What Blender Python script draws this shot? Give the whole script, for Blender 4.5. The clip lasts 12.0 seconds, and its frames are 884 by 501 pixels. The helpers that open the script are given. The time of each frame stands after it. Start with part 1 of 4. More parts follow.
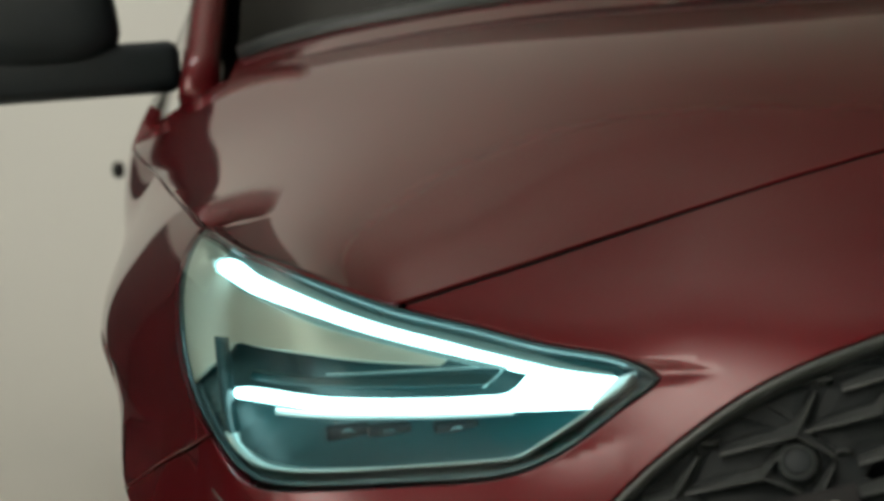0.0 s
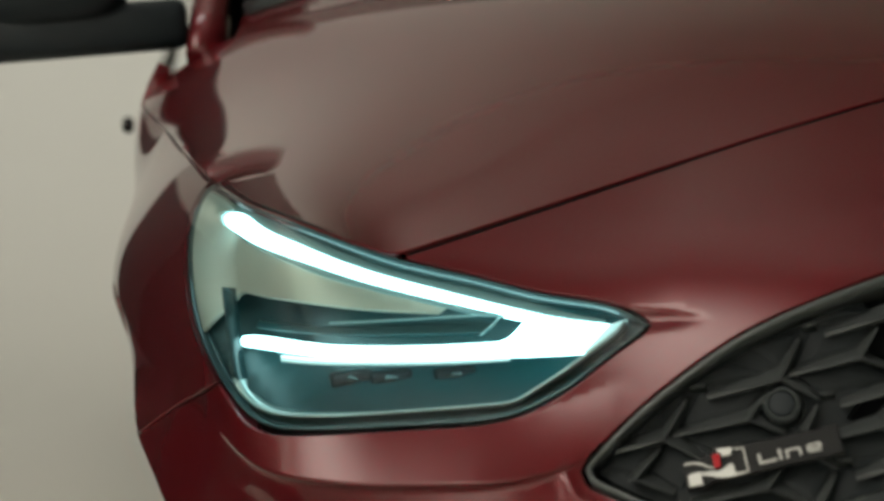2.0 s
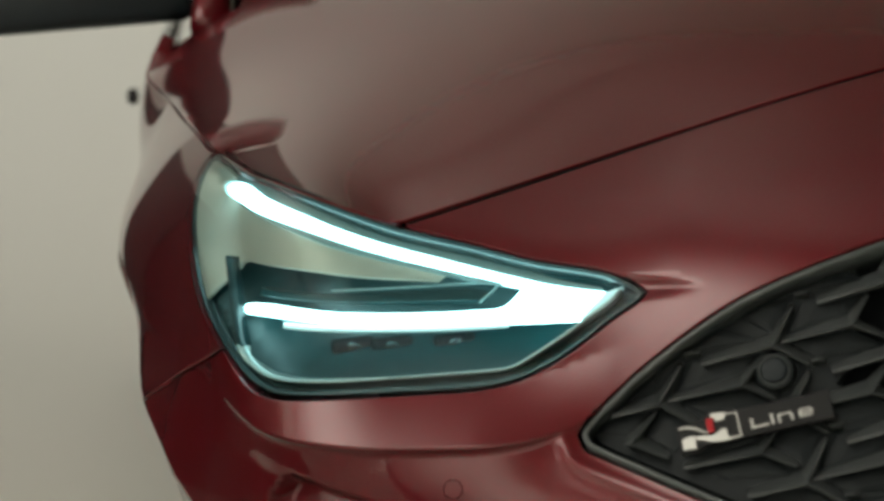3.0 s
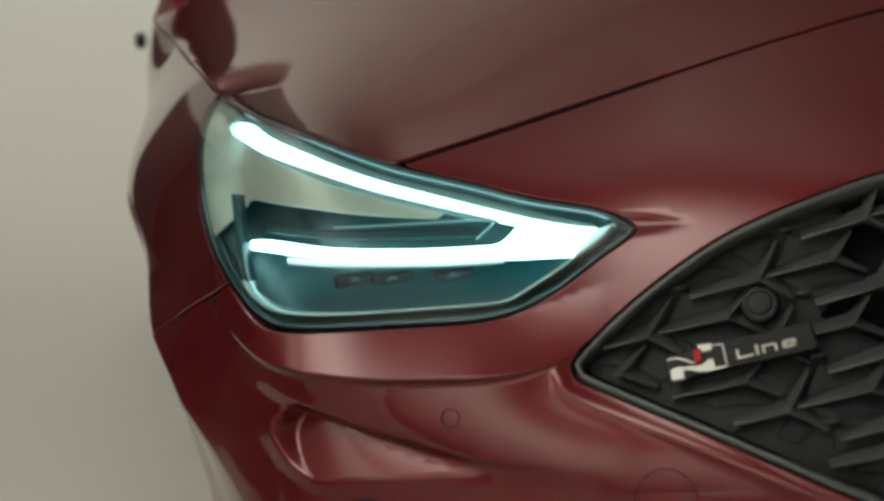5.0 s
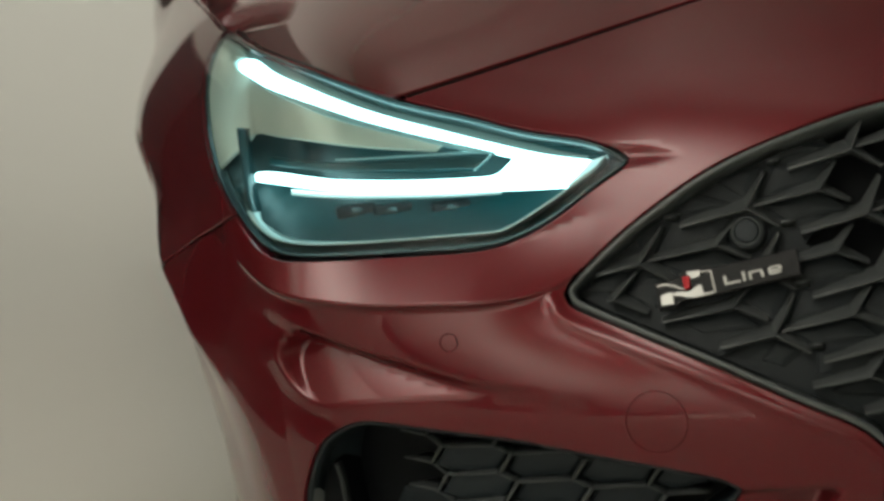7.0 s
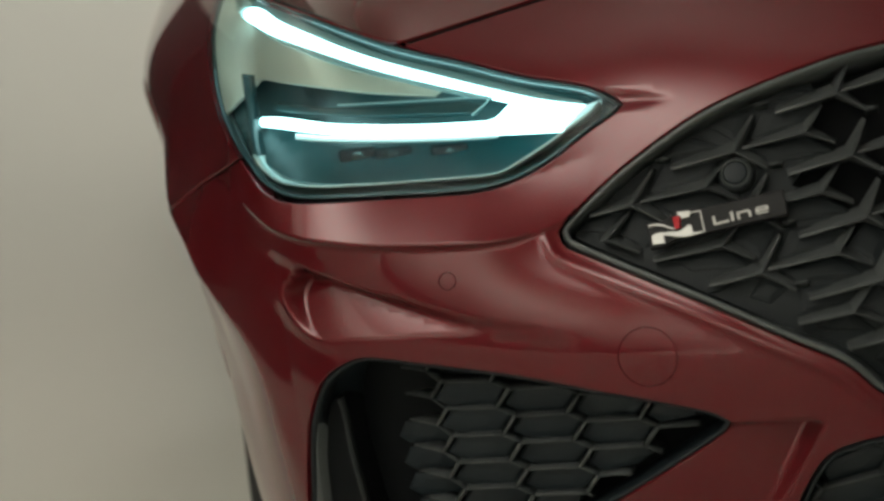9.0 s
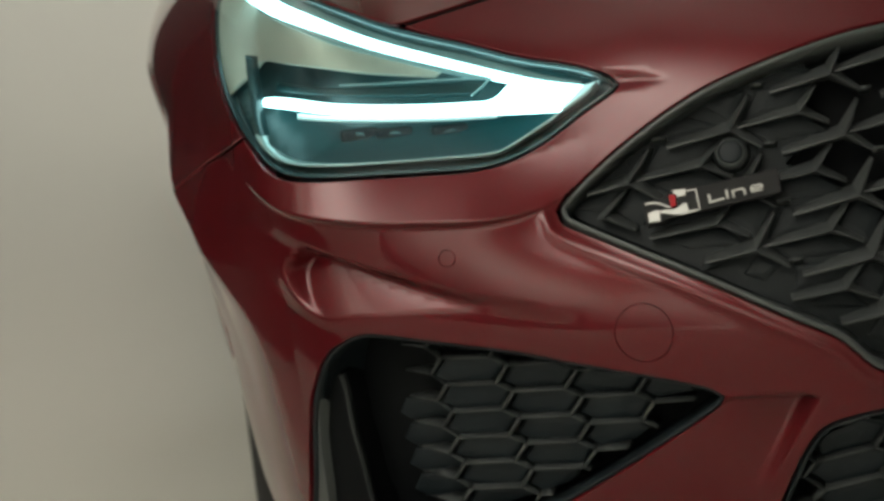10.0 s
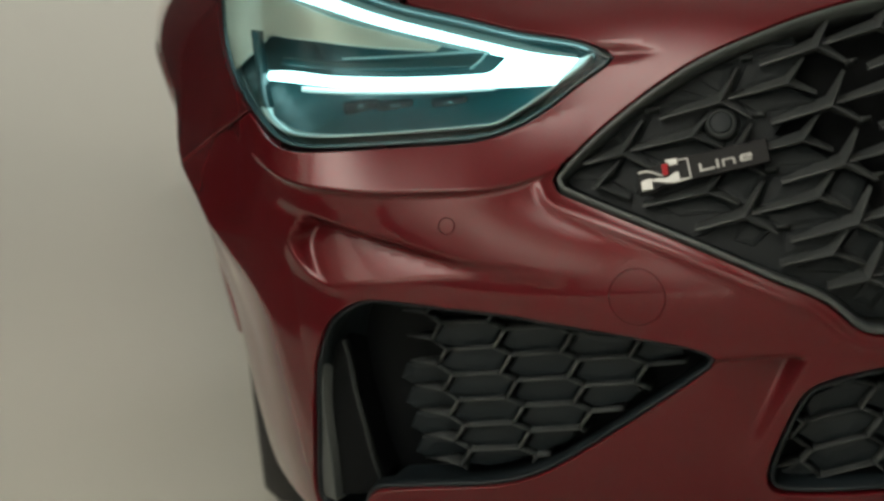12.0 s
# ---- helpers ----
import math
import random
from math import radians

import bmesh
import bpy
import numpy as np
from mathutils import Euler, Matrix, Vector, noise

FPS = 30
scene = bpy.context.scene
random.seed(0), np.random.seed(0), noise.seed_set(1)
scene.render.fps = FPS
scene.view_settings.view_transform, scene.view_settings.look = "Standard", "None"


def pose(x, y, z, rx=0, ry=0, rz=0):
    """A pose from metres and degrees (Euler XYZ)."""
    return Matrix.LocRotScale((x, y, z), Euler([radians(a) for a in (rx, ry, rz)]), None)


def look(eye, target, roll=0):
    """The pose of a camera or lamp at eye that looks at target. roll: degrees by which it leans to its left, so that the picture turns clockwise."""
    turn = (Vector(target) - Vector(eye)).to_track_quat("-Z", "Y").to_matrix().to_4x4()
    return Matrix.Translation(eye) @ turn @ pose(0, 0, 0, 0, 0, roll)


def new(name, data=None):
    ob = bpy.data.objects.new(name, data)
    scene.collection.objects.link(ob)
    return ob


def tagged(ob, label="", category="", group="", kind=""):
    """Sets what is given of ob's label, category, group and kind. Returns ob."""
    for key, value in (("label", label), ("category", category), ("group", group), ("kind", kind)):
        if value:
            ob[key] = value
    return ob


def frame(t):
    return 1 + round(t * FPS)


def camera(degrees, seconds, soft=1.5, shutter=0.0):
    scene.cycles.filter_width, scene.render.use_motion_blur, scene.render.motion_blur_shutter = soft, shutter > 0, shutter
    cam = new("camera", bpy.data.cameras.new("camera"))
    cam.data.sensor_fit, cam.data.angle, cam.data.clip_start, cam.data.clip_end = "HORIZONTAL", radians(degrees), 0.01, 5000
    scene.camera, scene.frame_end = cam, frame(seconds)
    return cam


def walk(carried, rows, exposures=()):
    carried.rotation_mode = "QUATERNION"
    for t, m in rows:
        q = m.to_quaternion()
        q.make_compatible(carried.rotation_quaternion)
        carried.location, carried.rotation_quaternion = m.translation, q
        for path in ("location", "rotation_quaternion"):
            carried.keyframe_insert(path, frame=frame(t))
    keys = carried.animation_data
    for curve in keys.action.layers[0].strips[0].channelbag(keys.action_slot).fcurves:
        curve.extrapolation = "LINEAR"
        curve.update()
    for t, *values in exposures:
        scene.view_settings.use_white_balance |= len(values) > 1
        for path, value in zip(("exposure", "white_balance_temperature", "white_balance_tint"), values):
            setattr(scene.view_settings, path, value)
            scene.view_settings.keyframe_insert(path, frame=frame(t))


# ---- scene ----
cam = camera(27.87, 12.0, soft=3.0)
PATH = [
    (0.0, look((-0.8681, -1.2751, 0.9247), (-0.5439, 0.6923, 0.7690), -4.45)),
    (0.5, look((-0.8676, -1.2900, 0.9261), (-0.5475, 0.6772, 0.7596), -4.57)),
    (1.0, look((-0.8672, -1.3050, 0.9274), (-0.5513, 0.6618, 0.7489), -4.63)),
    (1.5, look((-0.8669, -1.3200, 0.9284), (-0.5553, 0.6462, 0.7364), -4.72)),
    (2.0, look((-0.8666, -1.3351, 0.9292), (-0.5593, 0.6302, 0.7208), -4.79)),
    (2.5, look((-0.8664, -1.3502, 0.9297), (-0.5637, 0.6140, 0.7048), -4.80)),
    (3.0, look((-0.8663, -1.3653, 0.9300), (-0.5678, 0.5977, 0.6899), -4.82)),
    (5.0, look((-0.8666, -1.4260, 0.9291), (-0.5834, 0.5311, 0.6297), -4.92)),
    (5.5, look((-0.8668, -1.4412, 0.9282), (-0.5877, 0.5136, 0.6107), -4.99)),
    (6.0, look((-0.8671, -1.4565, 0.9272), (-0.5919, 0.4959, 0.5918), -4.99)),
    (6.5, look((-0.8675, -1.4718, 0.9259), (-0.5961, 0.4788, 0.5772), -5.09)),
    (7.0, look((-0.8680, -1.4871, 0.9244), (-0.5997, 0.4618, 0.5644), -5.06)),
    (9.0, look((-0.8707, -1.5487, 0.9161), (-0.6143, 0.3935, 0.5133), -5.14)),
    (9.5, look((-0.8715, -1.5642, 0.9135), (-0.6177, 0.3768, 0.5033), -5.24)),
    (10.0, look((-0.8725, -1.5797, 0.9106), (-0.6209, 0.3607, 0.4963), -5.16)),
    (10.5, look((-0.8735, -1.5952, 0.9075), (-0.6236, 0.3449, 0.4910), -5.16)),
    (11.0, look((-0.8745, -1.6108, 0.9042), (-0.6264, 0.3290, 0.4849), -5.18)),
    (11.5, look((-0.8757, -1.6263, 0.9006), (-0.6294, 0.3130, 0.4783), -5.15)),
    (12.0, look((-0.8769, -1.6420, 0.8969), (-0.6322, 0.2977, 0.4750), -5.15)),
]
walk(cam, PATH, ((0.0, 0.17, 6200, 10), (12.0, 0.17, 6200, 10)))

# ---------- light ----------
world = bpy.data.worlds.new("studio_world")
world.use_nodes = True
world.node_tree.nodes["Background"].inputs[0].default_value = (0.60, 0.58, 0.50, 1)
world.node_tree.nodes["Background"].inputs[1].default_value = 0.05
scene.world = world
cam.data.dof.use_dof, cam.data.dof.focus_distance, cam.data.dof.aperture_fstop = True, 1.84, 4.2


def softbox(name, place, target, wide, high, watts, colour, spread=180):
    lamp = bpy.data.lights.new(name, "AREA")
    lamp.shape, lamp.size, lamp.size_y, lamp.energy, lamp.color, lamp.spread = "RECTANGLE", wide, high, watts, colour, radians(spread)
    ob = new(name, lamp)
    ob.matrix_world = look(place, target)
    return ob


WARM = (1.0, 0.965, 0.89)
softbox("overhead_softbox", (-3.5, -2.8, 3.7), (-3.9, -2.75, 5.0), 3.6, 2.0, 325, (1.0, 0.96, 0.90), 150)
softbox("wall_softbox", (-0.9, 3.7, 4.8), (-1.1, 6.9, 1.75), 2.6, 0.9, 58, WARM, 120)
# Unseen fill lamp added to brighten the floor beside the car.
softbox("floor_softbox", (-1.7, 2.4, 4.6), (-1.5, 2.2, 0.0), 1.5, 1.5, 3.5, WARM, 56)
# Unseen fill lamp added to brighten the ceiling that the hood reflects.
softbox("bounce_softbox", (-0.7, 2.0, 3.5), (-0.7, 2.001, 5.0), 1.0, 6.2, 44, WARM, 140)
# Added fill on the unseen wall behind the camera; lifts darks and front reflections.
softbox("rear_wall_softbox", (-3.6, -3.8, 3.4), (-4.4, -6.0, 1.5), 3.4, 1.2, 135, WARM, 140)


# ---------- materials ----------
def material(name, colour, rough=0.5, metal=0.0, coat=0.0, bump=0.0, scale=400.0, vary=0.0, blotch=8.0, coat_rough=0.03, ior=1.5, gloss=0.5):
    """A procedural surface: base colour varied at two scales, with fine relief."""
    m = bpy.data.materials.new(name)
    m.use_nodes = True
    n, l = m.node_tree.nodes, m.node_tree.links
    b = n["Principled BSDF"]
    b.inputs["Base Color"].default_value = (*colour, 1)
    b.inputs["Roughness"].default_value, b.inputs["Metallic"].default_value, b.inputs["IOR"].default_value = rough, metal, ior
    b.inputs["Specular IOR Level"].default_value = gloss
    b.inputs["Coat Weight"].default_value, b.inputs["Coat Roughness"].default_value = coat, coat_rough
    tex = n.new("ShaderNodeTexCoord")
    if vary:
        big, mix = n.new("ShaderNodeTexNoise"), n.new("ShaderNodeMixRGB")
        big.inputs["Scale"].default_value, big.inputs["Detail"].default_value = blotch, 5
        mix.blend_type = "MULTIPLY"
        mix.inputs[0].default_value = 1.0
        mix.inputs[1].default_value = (*colour, 1)
        ramp = n.new("ShaderNodeMapRange")
        ramp.inputs["To Min"].default_value, ramp.inputs["To Max"].default_value = 1 - vary, 1 + vary
        l.new(tex.outputs["Object"], big.inputs["Vector"])
        l.new(big.outputs["Fac"], ramp.inputs["Value"])
        l.new(ramp.outputs["Result"], mix.inputs[2])
        l.new(mix.outputs[0], b.inputs["Base Color"])
    if bump:
        fine, bm = n.new("ShaderNodeTexNoise"), n.new("ShaderNodeBump")
        fine.inputs["Scale"].default_value, fine.inputs["Detail"].default_value = scale, 3
        bm.inputs["Strength"].default_value, bm.inputs["Distance"].default_value = bump, 0.001
        l.new(tex.outputs["Object"], fine.inputs["Vector"])
        l.new(fine.outputs["Fac"], bm.inputs["Height"])
        l.new(bm.outputs["Normal"], b.inputs["Normal"])
    return m


def ribbed(name, colour, rough):
    """Black plastic with fine moulded ribs."""
    m = material(name, colour, rough, vary=0.15, gloss=0.25)
    n, l = m.node_tree.nodes, m.node_tree.links
    wave, bm, tex = n.new("ShaderNodeTexWave"), n.new("ShaderNodeBump"), n.new("ShaderNodeTexCoord")
    wave.wave_type, wave.bands_direction = "BANDS", "Z"
    wave.inputs["Scale"].default_value, wave.inputs["Distortion"].default_value = 130.0, 0.0
    bm.inputs["Strength"].default_value, bm.inputs["Distance"].default_value = 0.3, 0.001
    l.new(tex.outputs["Object"], wave.inputs["Vector"])
    l.new(wave.outputs["Fac"], bm.inputs["Height"])
    l.new(bm.outputs["Normal"], n["Principled BSDF"].inputs["Normal"])
    return m


def clear_glass(name, tint, gloss, haze=0.0):
    """A thin clear shell: see-through, with gloss at grazing angles; haze: the share of light scattered to imitate the
    lit guide's bloom.
    """
    m = bpy.data.materials.new(name)
    m.use_nodes = True
    n, l = m.node_tree.nodes, m.node_tree.links
    n.remove(n["Principled BSDF"])
    see, shine, mix, fres = n.new("ShaderNodeBsdfTransparent"), n.new("ShaderNodeBsdfGlossy"), n.new("ShaderNodeMixShader"), n.new("ShaderNodeFresnel")
    see.inputs[0].default_value = (*tint, 1)
    shine.inputs["Roughness"].default_value = 0.02
    fres.inputs[0].default_value = gloss
    l.new(fres.outputs[0], mix.inputs[0])
    if haze:
        veil, soft = n.new("ShaderNodeBsdfRefraction"), n.new("ShaderNodeMixShader")
        # The teal tint puts the light guide's glow into the lens.
        veil.inputs["Color"].default_value = (0.66, 1.0, 1.0, 1)
        veil.inputs["Roughness"].default_value, veil.inputs["IOR"].default_value = 0.42, 1.02
        soft.inputs[0].default_value = haze
        l.new(see.outputs[0], soft.inputs[1])
        l.new(veil.outputs[0], soft.inputs[2])
        see = soft
    l.new(see.outputs[0], mix.inputs[1])
    l.new(shine.outputs[0], mix.inputs[2])
    l.new(mix.outputs[0], n["Material Output"].inputs[0])
    return m


def glowing(name, colour, strength):
    m = material(name, (0.8, 0.85, 0.85), 0.3)
    b = m.node_tree.nodes["Principled BSDF"]
    b.inputs["Emission Color"].default_value, b.inputs["Emission Strength"].default_value = (*colour, 1), strength
    return m


PAINT = material("red_metallic_paint", (0.125, 0.0075, 0.012), 0.42, 0.4, 1.0, 0.02, 2500, 0.05, 3, coat_rough=0.04, gloss=0.0)
GLOSS_BLACK = material("gloss_black_plastic", (0.012, 0.012, 0.013), 0.12, 0, 0.4, vary=0.2)
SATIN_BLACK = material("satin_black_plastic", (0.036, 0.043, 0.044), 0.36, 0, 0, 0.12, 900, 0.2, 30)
GRAIN_BLACK = material("grained_black_plastic", (0.010, 0.016, 0.020), 0.5, 0, 0, 0.25, 1200, 0.2, 30, gloss=0.35)
RIBBED_BLACK = ribbed("ribbed_black_plastic", (0.010, 0.014, 0.016), 0.5)
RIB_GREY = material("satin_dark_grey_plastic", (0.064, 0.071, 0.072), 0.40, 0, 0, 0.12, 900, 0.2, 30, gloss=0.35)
BEZEL = material("dark_lamp_bezel", (0.018, 0.036, 0.038), 0.25, 0.0, 0.4, vary=0.15)
TRIM_METAL = material("dull_lamp_trim", (0.42, 0.45, 0.43), 0.3, 0.6, vary=0.1)
GUIDE_CLEAR = material("clear_guide_flank", (0.20, 0.25, 0.245), 0.45, 0.0, 0.0, vary=0.1)
TRIM_GREY = material("satin_grey_trim", (0.10, 0.112, 0.112), 0.35, 0.2, 0, 0.05, 900, 0.1, 30)
SILVER = material("silvered_reflector", (0.52, 0.485, 0.42), 0.35, 0.35, vary=0.05)
# The teal in this colour stands in for the light guide's glow.
SMOKED_TEAL = material("teal_glow_lamp_plastic", (0.002, 0.022, 0.024), 0.4, 0.0, 0.0, vary=0.2)
BADGE_SILVER = material("badge_silver", (0.42, 0.42, 0.40), 0.35, 0.5, vary=0.05)
BADGE_BLACK = material("matt_black_badge", (0.010, 0.010, 0.011), 0.55, vary=0.1, ior=1.35)
BADGE_RED = material("red_enamel", (0.45, 0.004, 0.012), 0.35, 0, 0.0, vary=0.05, gloss=0.2)
RUBBER = material("black_rubber", (0.018, 0.018, 0.018), 0.75, 0, 0, 0.3, 500, 0.2, 20)
ALLOY = material("dark_alloy", (0.20, 0.20, 0.21), 0.3, 0.9, vary=0.1)
DARK = material("dark_cavity_plastic", (0.004, 0.005, 0.006), 0.7, vary=0.2, gloss=0.15)
LENS = clear_glass("clear_polycarbonate", (0.93, 0.98, 0.97), 1.30, 0.26)
GLASS = clear_glass("tinted_glass", (0.10, 0.14, 0.14), 1.5)
PROJECTOR = clear_glass("projector_glass", (0.6, 0.8, 0.8), 1.6)
DRL = glowing("white_light_guide", (0.58, 1.0, 0.98), 5.2)
DRL_EDGE = glowing("dim_light_guide", (0.55, 0.95, 0.92), 0.4)
CYC = material("painted_studio_backdrop", (0.60, 0.59, 0.525), 0.8, 0, 0, 0.05, 300, 0.05, 0.5)
CEILING = material("painted_studio_ceiling", (0.54, 0.52, 0.465), 0.9, vary=0.2, blotch=1)
DRAPE = material("dark_studio_wall", (0.055, 0.048, 0.044), 0.9, vary=0.2, blotch=1)


# ---------- shared shaping ----------
def spline(xs, ys):
    """Natural cubic spline through the knots."""
    x, y = np.array(xs, float), np.array(ys, float)
    n, h = len(x), np.diff(x)
    a_, r = np.eye(n), np.zeros((n,) + y.shape[1:])
    for i in range(1, n - 1):
        a_[i, i - 1:i + 2] = h[i - 1], 2 * (h[i - 1] + h[i]), h[i]
        r[i] = 6 * ((y[i + 1] - y[i]) / h[i] - (y[i] - y[i - 1]) / h[i - 1])
    m = np.linalg.solve(a_, r)

    xs_, hs, flat = x.tolist(), h.tolist(), y.ndim == 1
    ys_, ms = y.reshape(n, -1).tolist(), m.reshape(n, -1).tolist()

    def f(t):
        i = min(max(bisect(xs_, t) - 1, 0), n - 2)
        k = hs[i]
        a, b = (xs_[i + 1] - t) / k, (t - xs_[i]) / k
        c, d = (a ** 3 - a) * k * k / 6, (b ** 3 - b) * k * k / 6
        v = [a * p + b * q + c * r_ + d * s for p, q, r_, s in zip(ys_[i], ys_[i + 1], ms[i], ms[i + 1])]
        return v[0] if flat else v
    return f


def bisect(xs, t):
    """How many of the rising knots lie at or under t."""
    lo, hi = 0, len(xs)
    while lo < hi:
        mid = (lo + hi) // 2
        if xs[mid] <= t:
            lo = mid + 1
        else:
            hi = mid
    return lo


def ease(a, b, t):
    t = min(max((t - a) / (b - a), 0.0), 1.0)
    return t * t * (3 - 2 * t)


def curve(points, step=0.006):
    """An open smooth line through control points, as dense points."""
    p = np.array(points, float)
    if len(p) < 3:
        k = max(2, int(np.linalg.norm(p[1] - p[0]) / step) + 1)
        return [tuple(p[0] + (p[1] - p[0]) * i / (k - 1)) for i in range(k)]
    arc = np.r_[0, np.cumsum(np.sqrt(np.linalg.norm(np.diff(p, axis=0), axis=1)))]
    f, out = spline(arc, p), []
    for a, b, q, r in zip(arc, arc[1:], p, p[1:]):
        k = max(1, int(np.linalg.norm(r - q) / step))
        out += [tuple(f(a + (b - a) * i / k)) for i in range(k)]
    return out + [tuple(p[-1])]


def join(*lines):
    """Lines end to end, dropping the doubled points: a closed outline."""
    out = []
    for line in lines:
        for q in line:
            if not out or np.hypot(q[0] - out[-1][0], q[1] - out[-1][1]) > 5e-4:
                out.append((float(q[0]), float(q[1])))
    if np.hypot(out[0][0] - out[-1][0], out[0][1] - out[-1][1]) < 5e-4:
        out.pop()
    return out


def in_one(poly, x, y):
    hit, (x0, y0) = False, poly[-1]
    for x1, y1 in poly:
        if (y0 > y) != (y1 > y) and x < (x1 - x0) * (y - y0) / (y1 - y0) + x0:
            hit = not hit
        x0, y0 = x1, y1
    return hit


def inside(poly, pts):
    """Which points lie inside the outline."""
    if len(pts) < 12:
        return np.array([in_one(poly, *q) for q in pts])
    p, q = np.array(poly), np.asarray(pts, float)
    r, hit = np.roll(p, -1, axis=0), np.zeros(len(q), bool)
    for (x0, y0), (x1, y1) in zip(p, r):
        if y0 != y1:
            cross = (y0 > q[:, 1]) != (y1 > q[:, 1])
            hit ^= cross & (q[:, 0] < (x1 - x0) * (q[:, 1] - y0) / (y1 - y0) + x0)
    return hit


def edge_distance(poly, pts):
    p, q = np.array(poly), np.asarray(pts, float)
    d, best = np.roll(p, -1, axis=0) - p, np.full(len(q), 9.0)
    for a, e in zip(p, d):
        k = np.clip(((q - a) @ e) / max(e @ e, 1e-12), 0, 1)
        best = np.minimum(best, np.hypot(*(q - a - k[:, None] * e).T))
    return best


def finish(bm, smooth=True, out_from=(0, 1.9, 0.5)):
    bmesh.ops.recalc_face_normals(bm, faces=bm.faces)
    bm.normal_update()
    c = Vector(out_from)
    if sum((f.calc_center_median() - c).dot(f.normal) * f.calc_area() for f in bm.faces) < 0:
        bmesh.ops.reverse_faces(bm, faces=bm.faces)
    for f in bm.faces:
        f.smooth = smooth
    return bm


def part(name, bm, mat, parent=None, label="", sharp=None):
    """Links a bmesh as one mesh object under a thing or under a part."""
    me = bpy.data.meshes.new(name)
    lay = bm.verts.layers.float_vector.get("way_out")
    ways = [tuple(v[lay]) for v in bm.verts] if lay else None
    if lay:
        bm.verts.layers.float_vector.remove(lay)
    bm.to_mesh(me)
    bm.free()
    if ways:
        me.normals_split_custom_set_from_vertices(ways)
    me.materials.append(mat)
    if sharp:
        me.set_sharp_from_angle(angle=radians(sharp))
    ob = new(name, me)
    ob.parent = parent
    return tagged(ob, label)


def trimmed(outer, holes, surf, step, lip=0.012, gap=0.0015, flip=None, skip=lambda q: False, fine=lambda q: False, wide=lambda q: False, lines=()):
    """A bmesh over a surface, trimmed to an outline with holes; its edges are rounded and turned in by lip."""
    from mathutils.geometry import delaunay_2d_cdt
    loops = [outer] + list(holes)
    pts, edges = [], []
    for loop in loops:
        k = len(pts)
        pts += loop
        edges += [(k + i, k + (i + 1) % len(loop)) for i in range(len(loop))]
    for line in lines:
        k = len(pts)
        pts += [(float(a), float(b)) for a, b in line]
        edges += [(k + i, k + i + 1) for i in range(len(line) - 1)]
    o = np.array(outer)
    us, zs = np.arange(o[:, 0].min(), o[:, 0].max(), step), np.arange(o[:, 1].min(), o[:, 1].max(), step)
    g = np.array([(u + (step / 2 if j % 2 else 0), z) for j, z in enumerate(zs) for u in us])
    keep = inside(outer, g) & (edge_distance(outer, g) > step * 0.55)
    for h in holes:
        keep &= ~inside(h, g) & (edge_distance(h, g) > step * 0.55)
    for line in lines:
        a = np.array(line)
        box_ = (g[:, 0] > a[:, 0].min() - step) & (g[:, 0] < a[:, 0].max() + step)
        near = np.where(keep & box_)[0]
        keep[near] &= np.array([np.min(np.hypot(a[:, 0] - q[0], a[:, 1] - q[1])) > step * 0.6 for q in g[near]], bool)
    pts += [tuple(map(float, q)) for q in g[keep]]
    co, _, tris, *_ = delaunay_2d_cdt([Vector(q) for q in pts], edges, [], 1, 1e-6)
    co = np.array([(v.x, v.y) for v in co])
    mid = np.array([co[list(t)].mean(0) for t in tris])
    good = inside(outer, mid)
    for h in holes:
        good &= ~inside(h, mid)
    used = sorted({i for t, k in zip(tris, good) if k for i in t})
    bm = bmesh.new()
    lay = bm.verts.layers.float_vector.new("way_out")
    vs = {i: bm.verts.new(surf(*co[i])) for i in used}
    for t, k in zip(tris, good):
        if k:
            bm.faces.new([vs[i] for i in t])
    bm.verts.index_update()
    uv = {vs[i]: co[i] for i in used}
    finish(bm)
    if flip:
        bmesh.ops.reverse_faces(bm, faces=bm.faces)
        bm.normal_update()
    for v, q in uv.items():
        u, z = map(float, q)
        n = (Vector(surf(u + 0.002, z)) - Vector(surf(u - 0.002, z))).cross(Vector(surf(u, z + 0.002)) - Vector(surf(u, z - 0.002))).normalized()
        v[lay] = n if n.dot(v.normal) > 0 else -n
    if not lip:
        return bm
    rim, inward = [e for e in bm.edges if len(e.link_faces) == 1 and not (skip(uv[e.verts[0]]) and skip(uv[e.verts[1]]))], {}
    norm = {v: Vector(v[lay]) for e in rim for v in e.verts}
    for e in rim:
        f = e.link_faces[0]
        loop = next(q for q in f.loops if q.edge == e)
        d = f.normal.cross(loop.link_loop_next.vert.co - loop.vert.co).normalized()
        for v in e.verts:
            inward[v] = inward.get(v, Vector()) + d
    rings = {}
    for v, d in inward.items():
        d = d.normalized()
        base, n = v.co.copy(), norm[v]
        d = (d - n * d.dot(n)).normalized()
        soft, slot = (0.0004, 0.0002) if fine(uv[v]) else (0.0016, 0.0034 if wide(uv[v]) else gap)
        v.co = base + d * (slot + soft)
        rings[v] = (bm.verts.new(base + d * slot - n * soft), bm.verts.new(base + d * slot - n * lip))
        rings[v][0][lay], rings[v][1][lay] = (-d + n * 0.25).normalized(), -d
    for e in rim:
        loop = next(q for q in e.link_faces[0].loops if q.edge == e)
        a, b = loop.vert, loop.link_loop_next.vert
        bm.faces.new((b, a, rings[a][0], rings[b][0])).smooth = True
        bm.faces.new((rings[b][0], rings[a][0], rings[a][1], rings[b][1])).smooth = True
    return bm


